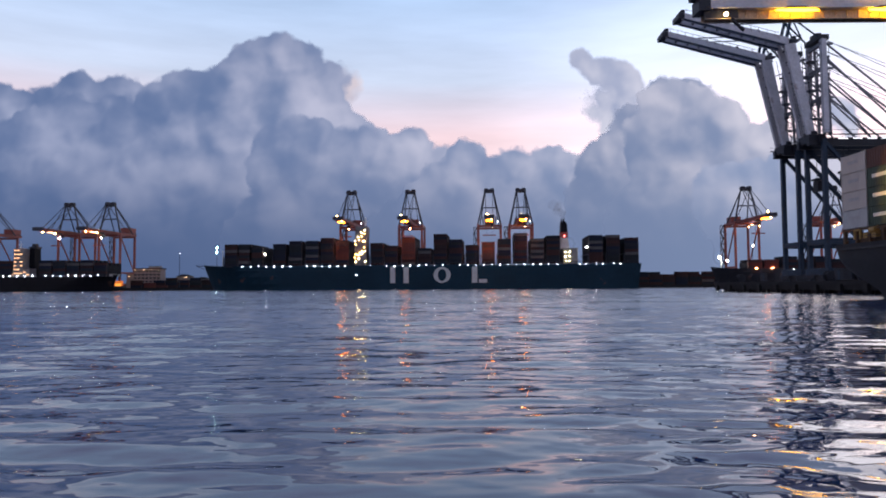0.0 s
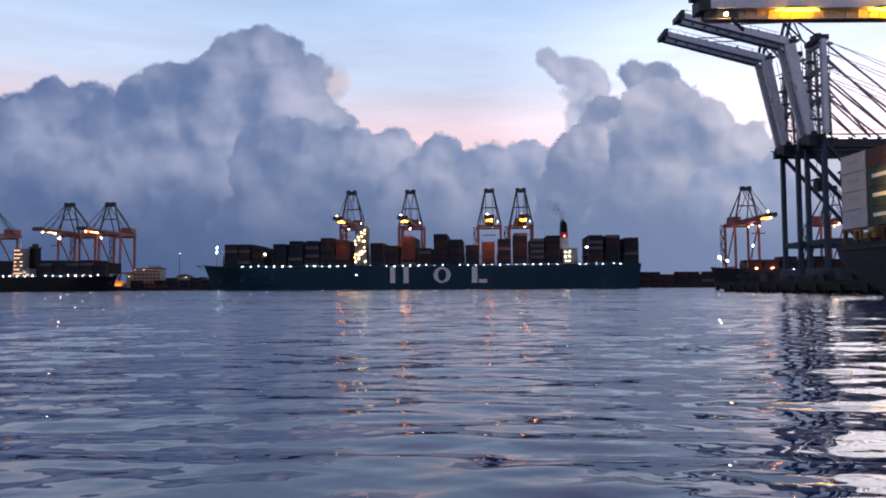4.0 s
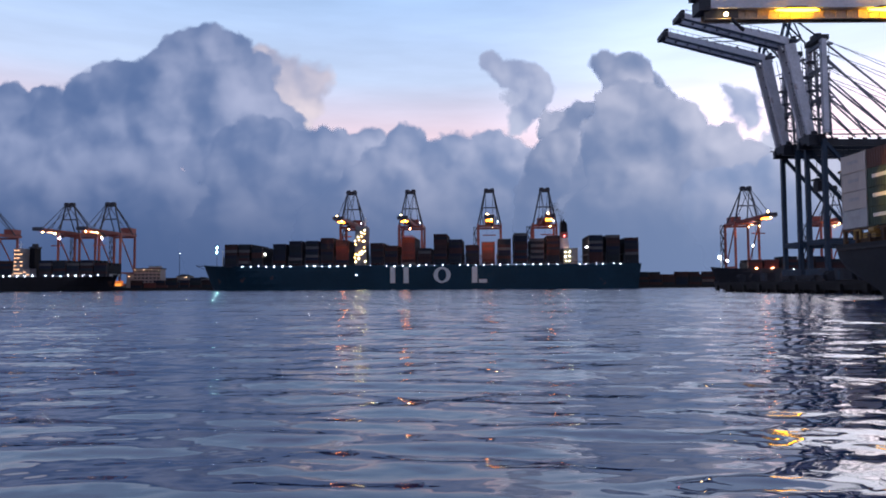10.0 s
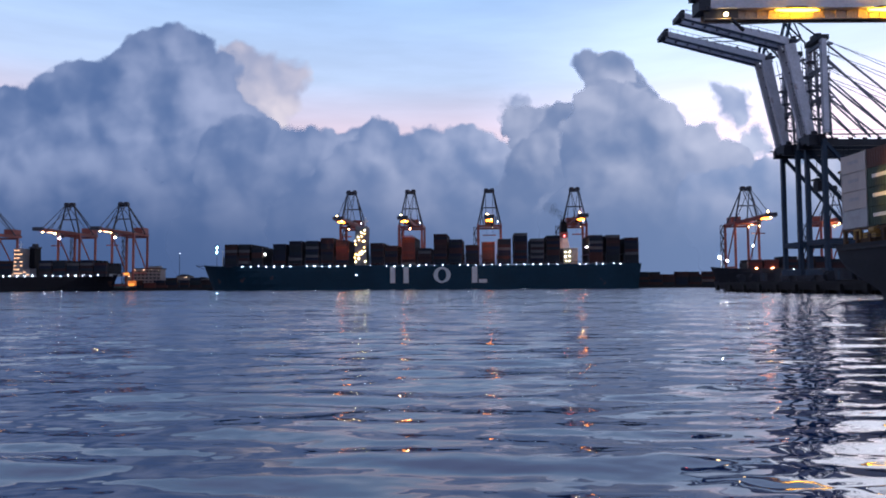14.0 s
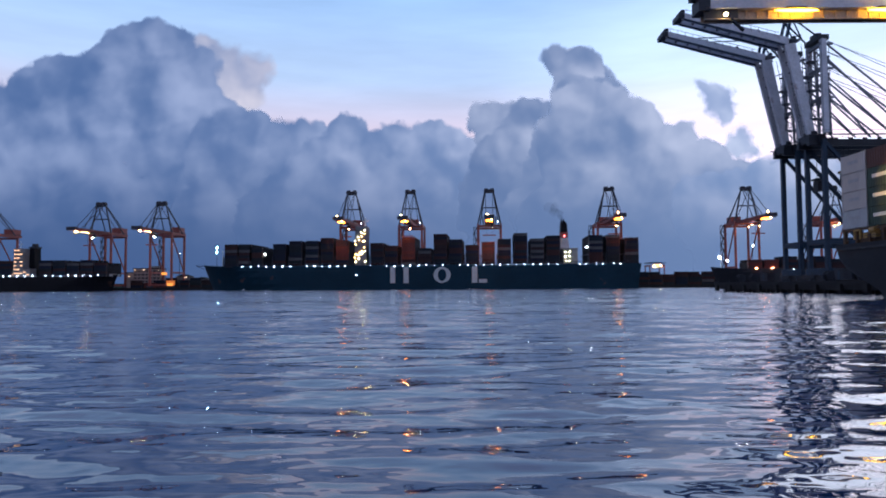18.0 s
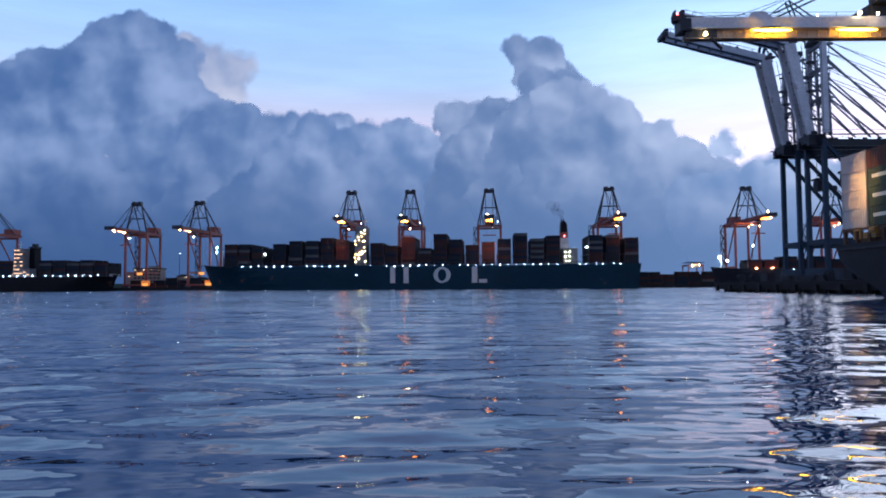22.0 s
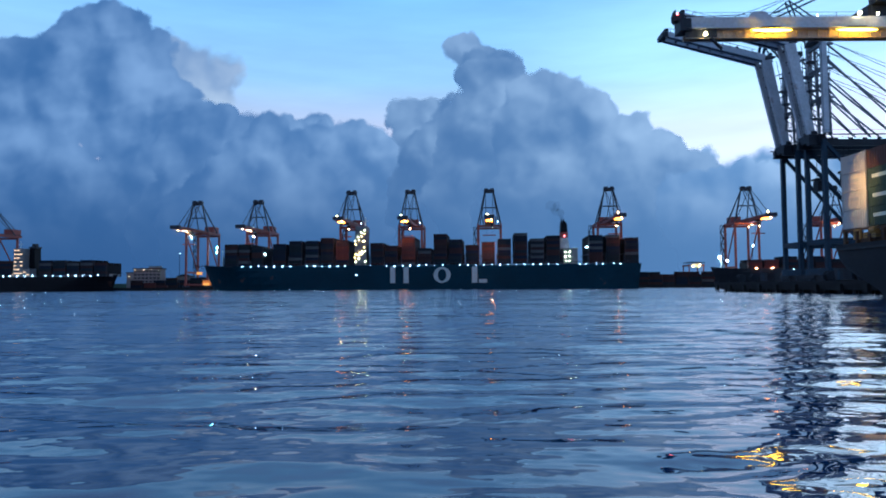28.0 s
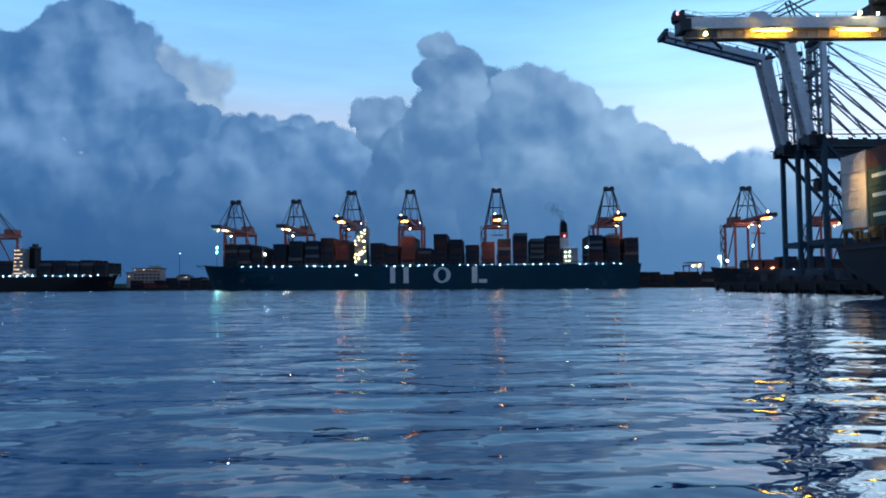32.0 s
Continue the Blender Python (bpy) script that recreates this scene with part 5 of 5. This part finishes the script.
# ---- crane in use, boom lowered across the near ship ----
def boom_crane():
    c = thing("quay_crane", pose(90.25, 91.9, 2.8), "grey quay crane with lowered boom and bright yellow floodlights", "crane")
    tip, root, top, mid, bot = -58.3, 0.0, 36.33, 34.78, 33.43
    for sy in (-2.2, -1.0):
        part("boom_girder", beam(B(), (tip + 2, sy, (top + mid) / 2), (root, sy, (top + mid) / 2), 0.8, top - mid), M_STEEL, c, "deep grey boom girder")
        part("boom_flange", beam(B(), (tip + 2, sy - 0.15, mid - 0.05), (root, sy - 0.15, mid - 0.05), 1.1, 0.12), M_STEEL, c)
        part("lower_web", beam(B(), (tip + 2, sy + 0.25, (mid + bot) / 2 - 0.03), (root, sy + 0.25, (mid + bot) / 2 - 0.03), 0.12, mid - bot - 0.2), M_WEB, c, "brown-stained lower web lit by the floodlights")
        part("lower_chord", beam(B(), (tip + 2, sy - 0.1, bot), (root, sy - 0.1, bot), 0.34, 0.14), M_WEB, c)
        part("top_rail", beam(B(), (tip + 3, sy, top + 0.75), (root, sy, top + 0.75), 0.05, 0.05), M_STEEL_DARK, c)
    for sy in (-2.2, 2.2):
        part("leg", beam(B(), (0, sy * 1.9, 1.2), (0, sy * 1.9, bot), 1.4, 1.4), M_STEEL_BLUE, c)
        part("leg", beam(B(), (20, sy * 1.9, 1.2), (20, sy * 1.9, bot), 1.4, 1.4), M_STEEL_BLUE, c)
        part("tower_post", beam(B(), (0.5, sy * 1.8, bot), (1.0, sy * 1.6, 58), 1.15, 1.15), M_STEEL, c)
        part("forestay", beam(B(), (1.0, sy, 57.5), (-44, sy, top + 0.6), 0.22, 0.22), M_STEEL_BLUE, c)
        part("forestay", beam(B(), (1.0, sy, 57.5), (-26, sy, top + 0.6), 0.22, 0.22), M_STEEL_BLUE, c)
        part("girder", box(B(), (18, sy, mid + 0.3), (36, 1.0, 2.6)), M_STEEL_DARK, c)
        bm = B()
        for q in (-1.2, -0.4, 0.4, 1.2):
            for x in (0, 20):
                rod(bm, (x - 0.25, sy * 1.9 + q, 0.45), (x + 0.25, sy * 1.9 + q, 0.45), 0.45, 12)
        part("bogie", bm, M_STEEL_DARK, c)
    for i in range(38):
        x = tip + 3 + 1.45 * i
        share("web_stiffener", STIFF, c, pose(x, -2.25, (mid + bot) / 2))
    for i in range(14):
        x = tip + 3 + 4 * i
        part("boom_crosspiece", beam(B(), (x, -1.9, mid - 0.4), (x, -1.1, mid - 0.4), 0.35, 0.4), M_STEEL_DARK, c)
        part("rail_post", rod(B(), (x, -2.2, top), (x, -2.2, top + 0.8), 0.035, 5), M_STEEL_DARK, c)
    part("tip_panel", box(B(), (tip + 4.0, -2.45, (mid + bot) / 2), (4.4, 0.1, mid - bot - 0.1)), M_STEEL_DARK, c, "dark plate behind the tip lamp")
    tf = part("tip_frame", box(B(), (tip + 1.8, -1.6, mid + 0.45), (1.5, 2.6, 1.7)), M_STEEL_DARK, c, "dark end platform of the boom")
    part("tip_sheave", box(box(B(), (tip + 1.1, -1.6, top + 0.1), (1.5, 1.2, 0.8)), (tip + 0.6, -1.6, top + 0.75), (0.12, 1.2, 0.9)), M_STEEL_DARK, tf)
    part("tip_bracket", beam(B(), (tip + 0.2, -1.8, top + 0.3), (tip + 4.5, -1.8, top - 0.1), 0.5, 0.7), M_STEEL_DARK, tf)
    part("sheave_hump", prism(B(), ((tip + 10.6, top), (tip + 11.3, top + 0.8), (tip + 13.0, top + 0.8), (tip + 13.9, top)), -2.5, -1.7), M_STEEL, c, "grey sheave bracket on the boom")
    bm = B()
    rod(bm, (tip + 2, -1.2, top + 0.5), (tip + 11.5, -1.2, top + 0.9), 0.045, 5)
    rod(bm, (tip + 12, -1.2, top + 0.9), (0, -1.2, top + 22), 0.045, 5)
    rod(bm, (tip + 9, -1.4, top + 0.4), (0, -1.4, top + 18), 0.045, 5)
    part("cable", bm, M_STEEL_DARK, c)
    for q in (0, 1):
        for dx in (13.2, 17.6, 20.2):
            part("stay_bracket", beam(B(), (tip + dx, -1.8 + q, top), (tip + 16.6, -1.8 + q, top + 2.6), 0.14, 0.14), M_STEEL_BLUE, c)
    # floodlights under the boom
    share("flood_lamp", TIP_LAMP, c, pose(tip + 4.3, -3.3, bot + 0.25))
    # projector aimed at the ship's containers
    aim = look((tip + 5.2, -2.9, bot - 0.25), (-30.7, -0.3, 12.4))
    pro = part("projector", projector_shell(0.22, 2.1), M_STEEL_DARK, c, "open-fronted floodlight housing")
    pro.matrix_basis = aim
    share("projector_lens", LENS, pro, pose(0, 0, 0.05))
    for x in (tip + 13.4, tip + 25.2):
        lamp = part("lamp_housing", box(box(B(), (x, -2.9, mid - 0.14), (2.6, 0.9, 0.10)), (x, -3.3, mid - 0.42), (0.08, 0.08, 0.5)), M_STEEL_DARK, c)
        share("lamp_tube", TUBE_LAMP, lamp, pose(x, -3.3, (mid + bot) / 2 + 0.05))
    share("beacon", LAMP_BEACON, c, pose(tip + 0.8, -2.4, top + 0.5))
    tro = part("trolley", box(box(B(), (tip + 29.6, 0, top + 0.9), (4.4, 4.5, 1.6)), (tip + 29.2, -2.6, top + 3.0), (2.6, 2.0, 2.6)), M_STEEL_DARK, c, "dark trolley riding on the boom")
    part("trolley_mast", rod(rod(B(), (tip + 27.6, -2.8, top), (tip + 27.6, -2.8, top + 5), 0.1, 6), (tip + 30.4, -2.8, top), (tip + 30.4, -2.8, top + 5), 0.1, 6), M_STEEL_DARK, tro)
    share("trolley_lamp", BALL_LAMP, tro, pose(tip + 25.7, -3.2, top + 0.2))
    share("trolley_lamp", BALL_LAMP_S, tro, pose(tip + 28.0, -3.5, top + 0.0))
    share("rail_lamp", BALL_LAMP_T, c, pose(tip + 20.2, -2.5, top + 0.2))
    return c


LENS = mesh_of("projector_lens", rod(B(), (0, 0, -0.02), (0, 0, 0.02), 0.17, 16), glow("warm_projector", (1.0, 0.44, 0.09), 150000))
TIP_LAMP = mesh_of("flood_lamp", ball(B(), (0, 0, 0), 0.27, 2), glow("yellow_tip_lamp", (1.0, 0.58, 0.2), 45))
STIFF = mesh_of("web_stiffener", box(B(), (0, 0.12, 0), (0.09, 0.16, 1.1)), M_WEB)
BALL_LAMP = mesh_of("flood_lamp", ball(B(), (0, 0, 0), 0.27, 2), glow("yellow_flood", (1.0, 0.58, 0.20), 60))
BALL_LAMP_S = mesh_of("flood_lamp", ball(B(), (0, 0, 0), 0.18, 2), glow("yellow_flood_small", (1.0, 0.62, 0.28), 50))
BALL_LAMP_T = mesh_of("rail_lamp", ball(B(), (0, 0, 0), 0.11, 2), glow("white_rail_lamp", (1.0, 0.9, 0.7), 30))
TUBE_LAMP = mesh_of("lamp_tube", oval(B(), 2.9, 0.20, 0.22), glow("yellow_tube", (1.0, 0.42, 0.004), 50))
LAMP_BEACON = mesh_of("beacon", ball(B(), (0, 0, 0), 0.16, 2), G_RED)
working_crane = boom_crane()


# ---- near ship at the pier ----
def ribbed_container(length, material, label, mark=None, mark_material=None):
    """Corrugated box lying along y, near side on -x."""
    c = thing("shipping_container", pose(0, 0, 0), label, "container", "near ship's containers")
    w, h = 2.44, 2.6
    bm = B()
    n = int(length / 0.28)
    for side in (-1, 1):
        prof = []
        for i in range(n + 1):
            y = -length / 2 + 0.12 + (length - 0.24) * i / n
            prof.append((side * (w / 2 - 0.02 - (0.05 if i % 2 else 0.0)), y))
        pts2 = []
        for i in range(n):
            (x0, y0), (x1, y1) = prof[i], prof[i + 1]
            pts2 += [(x0, y0), (x0, y0 * 0.35 + y1 * 0.65)]
        lo = [bm.verts.new((x, y, 0.16)) for x, y in pts2]
        hi = [bm.verts.new((x, y, h - 0.14)) for x, y in pts2]
        for i in range(len(lo) - 1):
            bm.faces.new((lo[i], lo[i + 1], hi[i + 1], hi[i]))
    for s in (-1, 1):
        box(bm, (0, s * (length / 2 - 0.08), h / 2), (w - 0.12, 0.06, h - 0.3))
    box(bm, (0, 0, h - 0.08), (w - 0.1, length - 0.1, 0.06))
    part("panel", bm, material, c)
    bm = B()
    for x in (-1, 1):
        for z in (0.08, h - 0.07):
            box(bm, (x * (w / 2 - 0.06), 0, z), (0.12, length - 0.3, 0.14))
        for y in (-1, 1):
            box(bm, (x * (w / 2 - 0.07), y * (length / 2 - 0.07), h / 2), (0.14, 0.14, h - 0.02))
    for y in (-1, 1):
        for z in (0.08, h - 0.07):
            box(bm, (0, y * (length / 2 - 0.06), z), (w - 0.3, 0.12, 0.14))
    for x in (-1, 1):
        for y in (-1, 1):
            box(bm, (x * (w / 2 - 0.09), y * (length / 2 - 0.09), h + 0.035), (0.18, 0.18, 0.09))
    part("frame", bm, material, c)
    if mark:
        y, wide = (0.0, 0.42) if mark == 1 else (3.1, 0.30)
        part("marking", box(B(), (-w / 2, y, 1.45), (0.03, length * wide, 0.5)), mark_material, c, "plain pale bar")
    for y in (-1, 1):
        for x in (-0.5, 0.5):
            part("lock_rod", rod(B(), (x, y * (length / 2 - 0.02), 0.2), (x, y * (length / 2 - 0.02), h - 0.2), 0.03, 6), M_STEEL, c)
    return c


def near_ship():
    ship = thing("feeder_ship", pose(59, 0, -0.4), "dark grey feeder ship loaded with containers alongside the pier", "ship")
    bm = B()
    prof = [(106.4, 8.3), (106.2, 6.2), (105.0, 4.6), (101.5, 3.0), (98.5, 1.5), (97, -1.5), (-40, -1.5), (-40, 8.3)]
    half = [(0, 25), (0.4, 24.6), (0.9, 24.1), (1.2, 23.8), (1.6, 23.4), (2, 23), (2, 23), (0, 25)]
    a = [bm.verts.new((h0, y, z)) for (y, z), (h0, _) in zip(prof, half)]
    b = [bm.verts.new((h1, y, z)) for (y, z), (_, h1) in zip(prof, half)]
    bm.faces.new(a)
    bm.faces.new(b[::-1])
    for i in range(8):
        bm.faces.new((a[i], b[i], b[(i + 1) % 8], a[(i + 1) % 8]))
    part("hull", bm, M_GREY_HULL, ship, "dark grey hull with overhanging stern")
    part("rubbing_strake", beam(B(), (-0.05, 105.6, 7.6), (-0.05, -38, 7.6), 0.25, 0.35), M_GREY_HULL, ship)
    part("hatch_coaming", box(B(), (12.5, 33, 9.0), (21.5, 142, 1.7)), M_HATCH, ship, "rust-red hatch coaming")
    for i in range(16):
        y = 104.4 - 3.05 * i
        part("lashing_post", box(B(), (0.45, y, 9.35), (0.5, 0.45, 2.1)), M_HATCH, ship, "rust-red lashing post")
    part("lashing_rail", beam(B(), (0.4, 105, 10.2), (0.4, 50, 10.2), 0.45, 0.24), M_HATCH, ship)
    part("deck_edge_rail", beam(beam(B(), (0.15, 106, 9.2), (0.15, 50, 9.2), 0.06, 0.06), (0.15, 106, 8.8), (0.15, 50, 8.8), 0.05, 0.05), M_STEEL_DARK, ship)
    gear = part("lashing_winch", rod(box(B(), (0.6, 97.3, 9.35), (0.7, 1.1, 0.9)), (0.3, 96.7, 9.9), (0.3, 97.9, 9.9), 0.45, 12), M_YELLOW, ship, "yellow lashing winch on deck")
    part("crank_arm", beam(B(), (0.2, 97.0, 9.9), (0.2, 95.6, 10.9), 0.16, 0.16), M_YELLOW, gear)
    part("pipe_guard", beam(beam(beam(B(), (0.15, 101.6, 8.8), (0.15, 101.6, 10.1), 0.25, 0.25), (0.15, 101.6, 10.1), (0.15, 100.2, 10.1), 0.25, 0.25), (0.15, 100.2, 10.1), (0.15, 100.2, 8.8), 0.25, 0.25), M_YELLOW, ship, "yellow pipe guard on deck")
    part("valve_chest", box(B(), (0.5, 99.2, 9.2), (0.6, 0.9, 0.8)), M_YELLOW, ship)
    return ship


feeder = near_ship()
M_BAR = mat("faded_grey_bar", (0.30, 0.31, 0.32), 0.6, 0, 0.2, 1.0, 8.0)
M_BAR_W = mat("faded_white_bar", (0.55, 0.58, 0.54), 0.6, 0, 0.2, 1.0, 8.0)
white_box = ribbed_container(6.06, M_WHITE_BOX, "white twenty-foot corrugated container on the ship", 1, M_BAR)
grey_box = ribbed_container(6.06, M_GREY_BOX, "pale grey twenty-foot corrugated container on the ship", 1, M_BAR)
green_box = ribbed_container(12.19, M_GREEN_BOX, "dark green forty-foot corrugated container on the ship", 2, M_BAR_W)
red_box = ribbed_container(12.19, M_RED_BOX, "rust-red forty-foot corrugated container on the ship")
for r in range(3):
    for k in range(4):
        x, z = 60.25 + 2.55 * r, 10.05 + 2.68 * k
        src = grey_box if k == 0 else white_box
        m = pose(x, 101.3, z)
        if (r, k) == (0, 0):
            grey_box.matrix_basis = m
        elif (r, k) == (0, 1):
            white_box.matrix_basis = m
        else:
            copy_thing(src, m)
        src = red_box if k == 3 else green_box
        m = pose(x, 91.9, z)
        if (r, k) == (0, 3):
            red_box.matrix_basis = m
        elif (r, k) == (0, 0):
            green_box.matrix_basis = m
        else:
            copy_thing(src, m)


# ---- exhaust haze over the funnel ----
def smoke_material():
    m = bpy.data.materials.new("thin_dark_smoke")
    m.use_nodes = True
    n, l = m.node_tree.nodes, m.node_tree.links
    d, tr, mx = n.new("ShaderNodeBsdfDiffuse"), n.new("ShaderNodeBsdfTransparent"), n.new("ShaderNodeMixShader")
    n.remove(n["Principled BSDF"])
    d.inputs["Color"].default_value = (0.015, 0.014, 0.015, 1)
    mx.inputs["Fac"].default_value = 0.045
    l.new(tr.outputs[0], mx.inputs[1])
    l.new(d.outputs[0], mx.inputs[2])
    l.new(mx.outputs[0], n["Material Output"].inputs["Surface"])
    return m


def puff_mesh(seed):
    bm = ball(B(), (0, 0, 0), 1.0, 3)
    for v in bm.verts:
        v.co *= 1 + 0.45 * noise.noise(v.co * 1.6 + Vector((seed * 3.7, 0, 0)))
    return mesh_of("smoke_puff", bm, M_SMOKE, True)


M_SMOKE = smoke_material()
smoke = thing("smoke", QUAY @ pose(67.8, 672, 59), "thin dark exhaust smoke above the ship's funnel", "smoke", kind="stuff")
PUFFS = [puff_mesh(i) for i in range(3)]
rs = random.Random(3)
for i in range(9):
    u = i / 8
    pf = share("smoke_puff", PUFFS[i % 3], smoke, pose(-7 * u * u + rs.uniform(-3, 3) * u, 6 * (i % 3 - 1), 5 + 15 * u, 0, 0, 40 * i))
    pf.scale = (1.6 + 3.8 * u, 1.5 + 2 * u, 2.0 + 2.4 * u)


# ---- driftwood ----
def driftwood():
    t = thing("driftwood", pose(-5, 8, 0), "black wet forked branch floating on the water", "branch")
    part("stem", rod(rod(B(), (-0.24, 0, 0.0), (0.02, 0.04, 0.015), 0.009, 7, 0.014), (0.02, 0.04, 0.015), (0.24, 0.02, 0.0), 0.014, 7, 0.006), M_WOOD, t)
    part("twig", rod(B(), (0.02, 0.04, 0.015), (-0.14, -0.16, 0.0), 0.010, 6, 0.004), M_WOOD, t)
    part("twig", rod(B(), (0.10, 0.03, 0.01), (0.18, -0.05, 0.01), 0.007, 6, 0.004), M_WOOD, t)
    return t


branch = driftwood()


def motions():
    def along(s0, keys):
        return [(t, QUAY @ pose(s, D_RAIL, 3)) for t, s in keys]

    walk(crane_three, along(0, [(0, -1.7), (31.0, -1.7), (31.5, 1.2), (32, 5.7)]))
    walk(crane_four, along(0, [(0, 30.1), (7.7, 30.4), (9, 42), (12.4, 75), (13, 78.6), (13.5, 80.5), (17.1, 115.4), (17.6, 117.4), (18, 117.7), (32, 117.7)]))
    walk(crane_la, along(0, [(0, -442.1), (14.8, -442.1), (15.4, -436), (19, -399), (25.5, -330.5), (32, -263.3)]))
    walk(crane_lb, along(0, [(0, -397.8), (12.4, -397.6), (13, -394), (14.5, -378), (19, -332.5), (25.5, -265), (32, -199.6)]))
    walk(yard_crane, [(t, QUAY @ pose(s, 815, 3)) for t, s in [(0, -40), (10, 62), (16.5, 158), (19, 205), (20.5, 226), (21.2, 229), (32, 230)]])
    walk(working_crane, [(t, pose(90.25, y, 2.8)) for t, y in [(0, 91.9), (18.4, 92), (19, 93.8), (19.5, 95.8), (20, 97.2), (20.5, 98.4), (21, 98.9), (21.6, 99), (32, 99)]])
    walk(water, [(0, pose(0, 0, 0)), (16, pose(-9, -6, 0)), (32, pose(-17, -13, 0))])
    walk(branch, [(0, pose(-14, 7.5, 0, 0, 0, -30)), (19, pose(-4.9, 7.9, 0, 0, 0, 0)), (22, pose(-4.5, 8.3, 0, 0, 0, 10)), (24, pose(-4.0, 8.65, 0, 0, 0, 25)),
                  (28, pose(-2.9, 9.3, 0, 0, 0, -15)), (32, pose(-1.6, 10.1, 0, 0, 0, 10))])

    walk(smoke, [(0, QUAY @ pose(67.8, 672, 59)), (8, QUAY @ pose(67.2, 672, 59.6, 0, -6, 0)), (16, QUAY @ pose(67.8, 672, 59.2, 0, -14, 0)),
                 (24, QUAY @ pose(67.4, 672, 59.6, 0, -4, 0)), (32, QUAY @ pose(67.8, 672, 59.2, 0, -10, 0))])

    def drift(ob, base, keys):
        y = ob.matrix_basis.translation.y
        walk(ob, [(t, pose(x, y, base + dz, 0, lean, 0)) for t, x, dz, lean in keys])

    drift(cloud_bank, 0, [(0, 0, 0, 0), (32, -500, 0, 0)])
    drift(cloud_left_edge, 681, [(0, -2568, 0, 0), (13, -3059, -72, 0), (23, -3354, -33, 0), (32, -3583, 0, 0)])
    drift(cloud_cream, 842, [(0, -780, -49, 0), (7, -894, -16, 0), (13, -1025, 0, 0), (18, -1286, 49, 0), (23, -1400, 65, 0), (28, -1462, 39, 0), (32, -1521, 0, 0)])
    drift(cloud_left, 839, [(0, -1314, -59, 0), (7, -1548, 0, 0), (13, -1899, 0, 0), (19, -2088, 46, 0), (23, -2198, 91, 0), (28, -2322, 146, 0), (32, -2419, 182, 0)])
    drift(cloud_link, 673, [(0, -434, 0, 0), (13, -725, 0, 0), (23, -871, 91, 0), (32, -1081, 81, 0)])
    drift(cloud_wisp, 1110, [(0, 1001, -7, 0), (3, 850, 0, 0), (6, 699, 0, 0), (9, 515, -13, 0), (11, 449, -46, 0), (12, 509, -217, 0), (13, 676, -575, 0), (23, 463, -657, 0), (32, 3, -690, 0)])
    drift(cloud_scrap, 1082, [(0, 912, -16, 0), (7, 623, 131, 0), (9, 486, 98, 0), (11, 404, 46, 0), (13, 420, 0, 0), (15, 404, -148, 0), (17, 371, -312, 0), (32, -236, -426, 0)])
    drift(cloud_mid, 605, [(0, 412, -122, 0), (7, 171, -58, 0), (13, -45, 0, 0), (18, -270, 32, 0), (23, -496, 45, 0), (31, -850, 29, 0), (32, -892, 26, 0)])
    drift(cloud_shoulder, 924, [(0, 1366, -353, 0), (7, 904, -96, 0), (13, 571, -38, 0), (18, 327, -6, 0), (23, 83, 0, 0), (27, -93, 13, 0), (31, -302, 26, 0), (32, -350, 26, 0)])
    drift(cloud_step, 858, [(0, 1145, -45, 0), (3, 1017, 6, 0), (7, 909, -13, 0), (13, 787, -32, 0), (18, 544, -6, 0), (23, 307, 0, 0), (27, 173, 19, 0), (31, 25, 38, 0), (32, -13, 38, 0)])
    drift(cloud_tower, 854, [(0, 1406, -159, 0), (7, 1141, -16, 0), (13, 1007, 0, 0), (18, 797, 32, 0), (23, 522, 96, 0), (28, 248, 134, -9), (32, 35, 153, -16)])
    drift(cloud_head, 1110, [(0, 1394, -160, 0), (7, 1129, -16, 0), (13, 995, 0, 0), (18, 784, 32, 0), (23, 510, 96, 0), (28, 331, 13, 0), (32, 255, -83, 0)])
    drift(cloud_nub, 1271, [(0, 1424, -287, 0), (7, 1159, -147, 0), (13, 1025, -131, 0), (18, 814, -99, 0), (23, 530, -57, 0), (27.5, 220, -6, 0), (31, 99, 0, 0), (32, 54, 0, 0)])
    drift(cloud_flank, 787, [(0, 1636, -16, 0), (7, 1478, -19, 0), (13, 1303, -25, 0), (18, 1145, -16, 0), (23, 1002, 0, 0), (28, 891, 41, 0), (32, 805, 76, 0)])
    drift(cloud_slope, 530, [(0, 1911, 63, 0), (13, 1832, 25, 0), (23, 1753, 0, 0), (32, 1674, 50, 0)])
    drift(cloud_puff, 995, [(0, 2293, -64, 0), (6, 1959, -16, 0), (9, 1769, -6, 0), (13, 1689, 0, 0), (18, 1587, 19, 0), (20.5, 1562, -382, 0), (23, 1530, -636, 0), (32, 1307, -763, 0)])
    drift(cloud_tuft, 819, [(0, 2344, -64, 0), (13, 1804, 0, 0), (18, 1702, -13, 0), (23, 1582, -32, 0), (27, 1518, -95, 0), (32, 1423, -254, 0)])


motions()
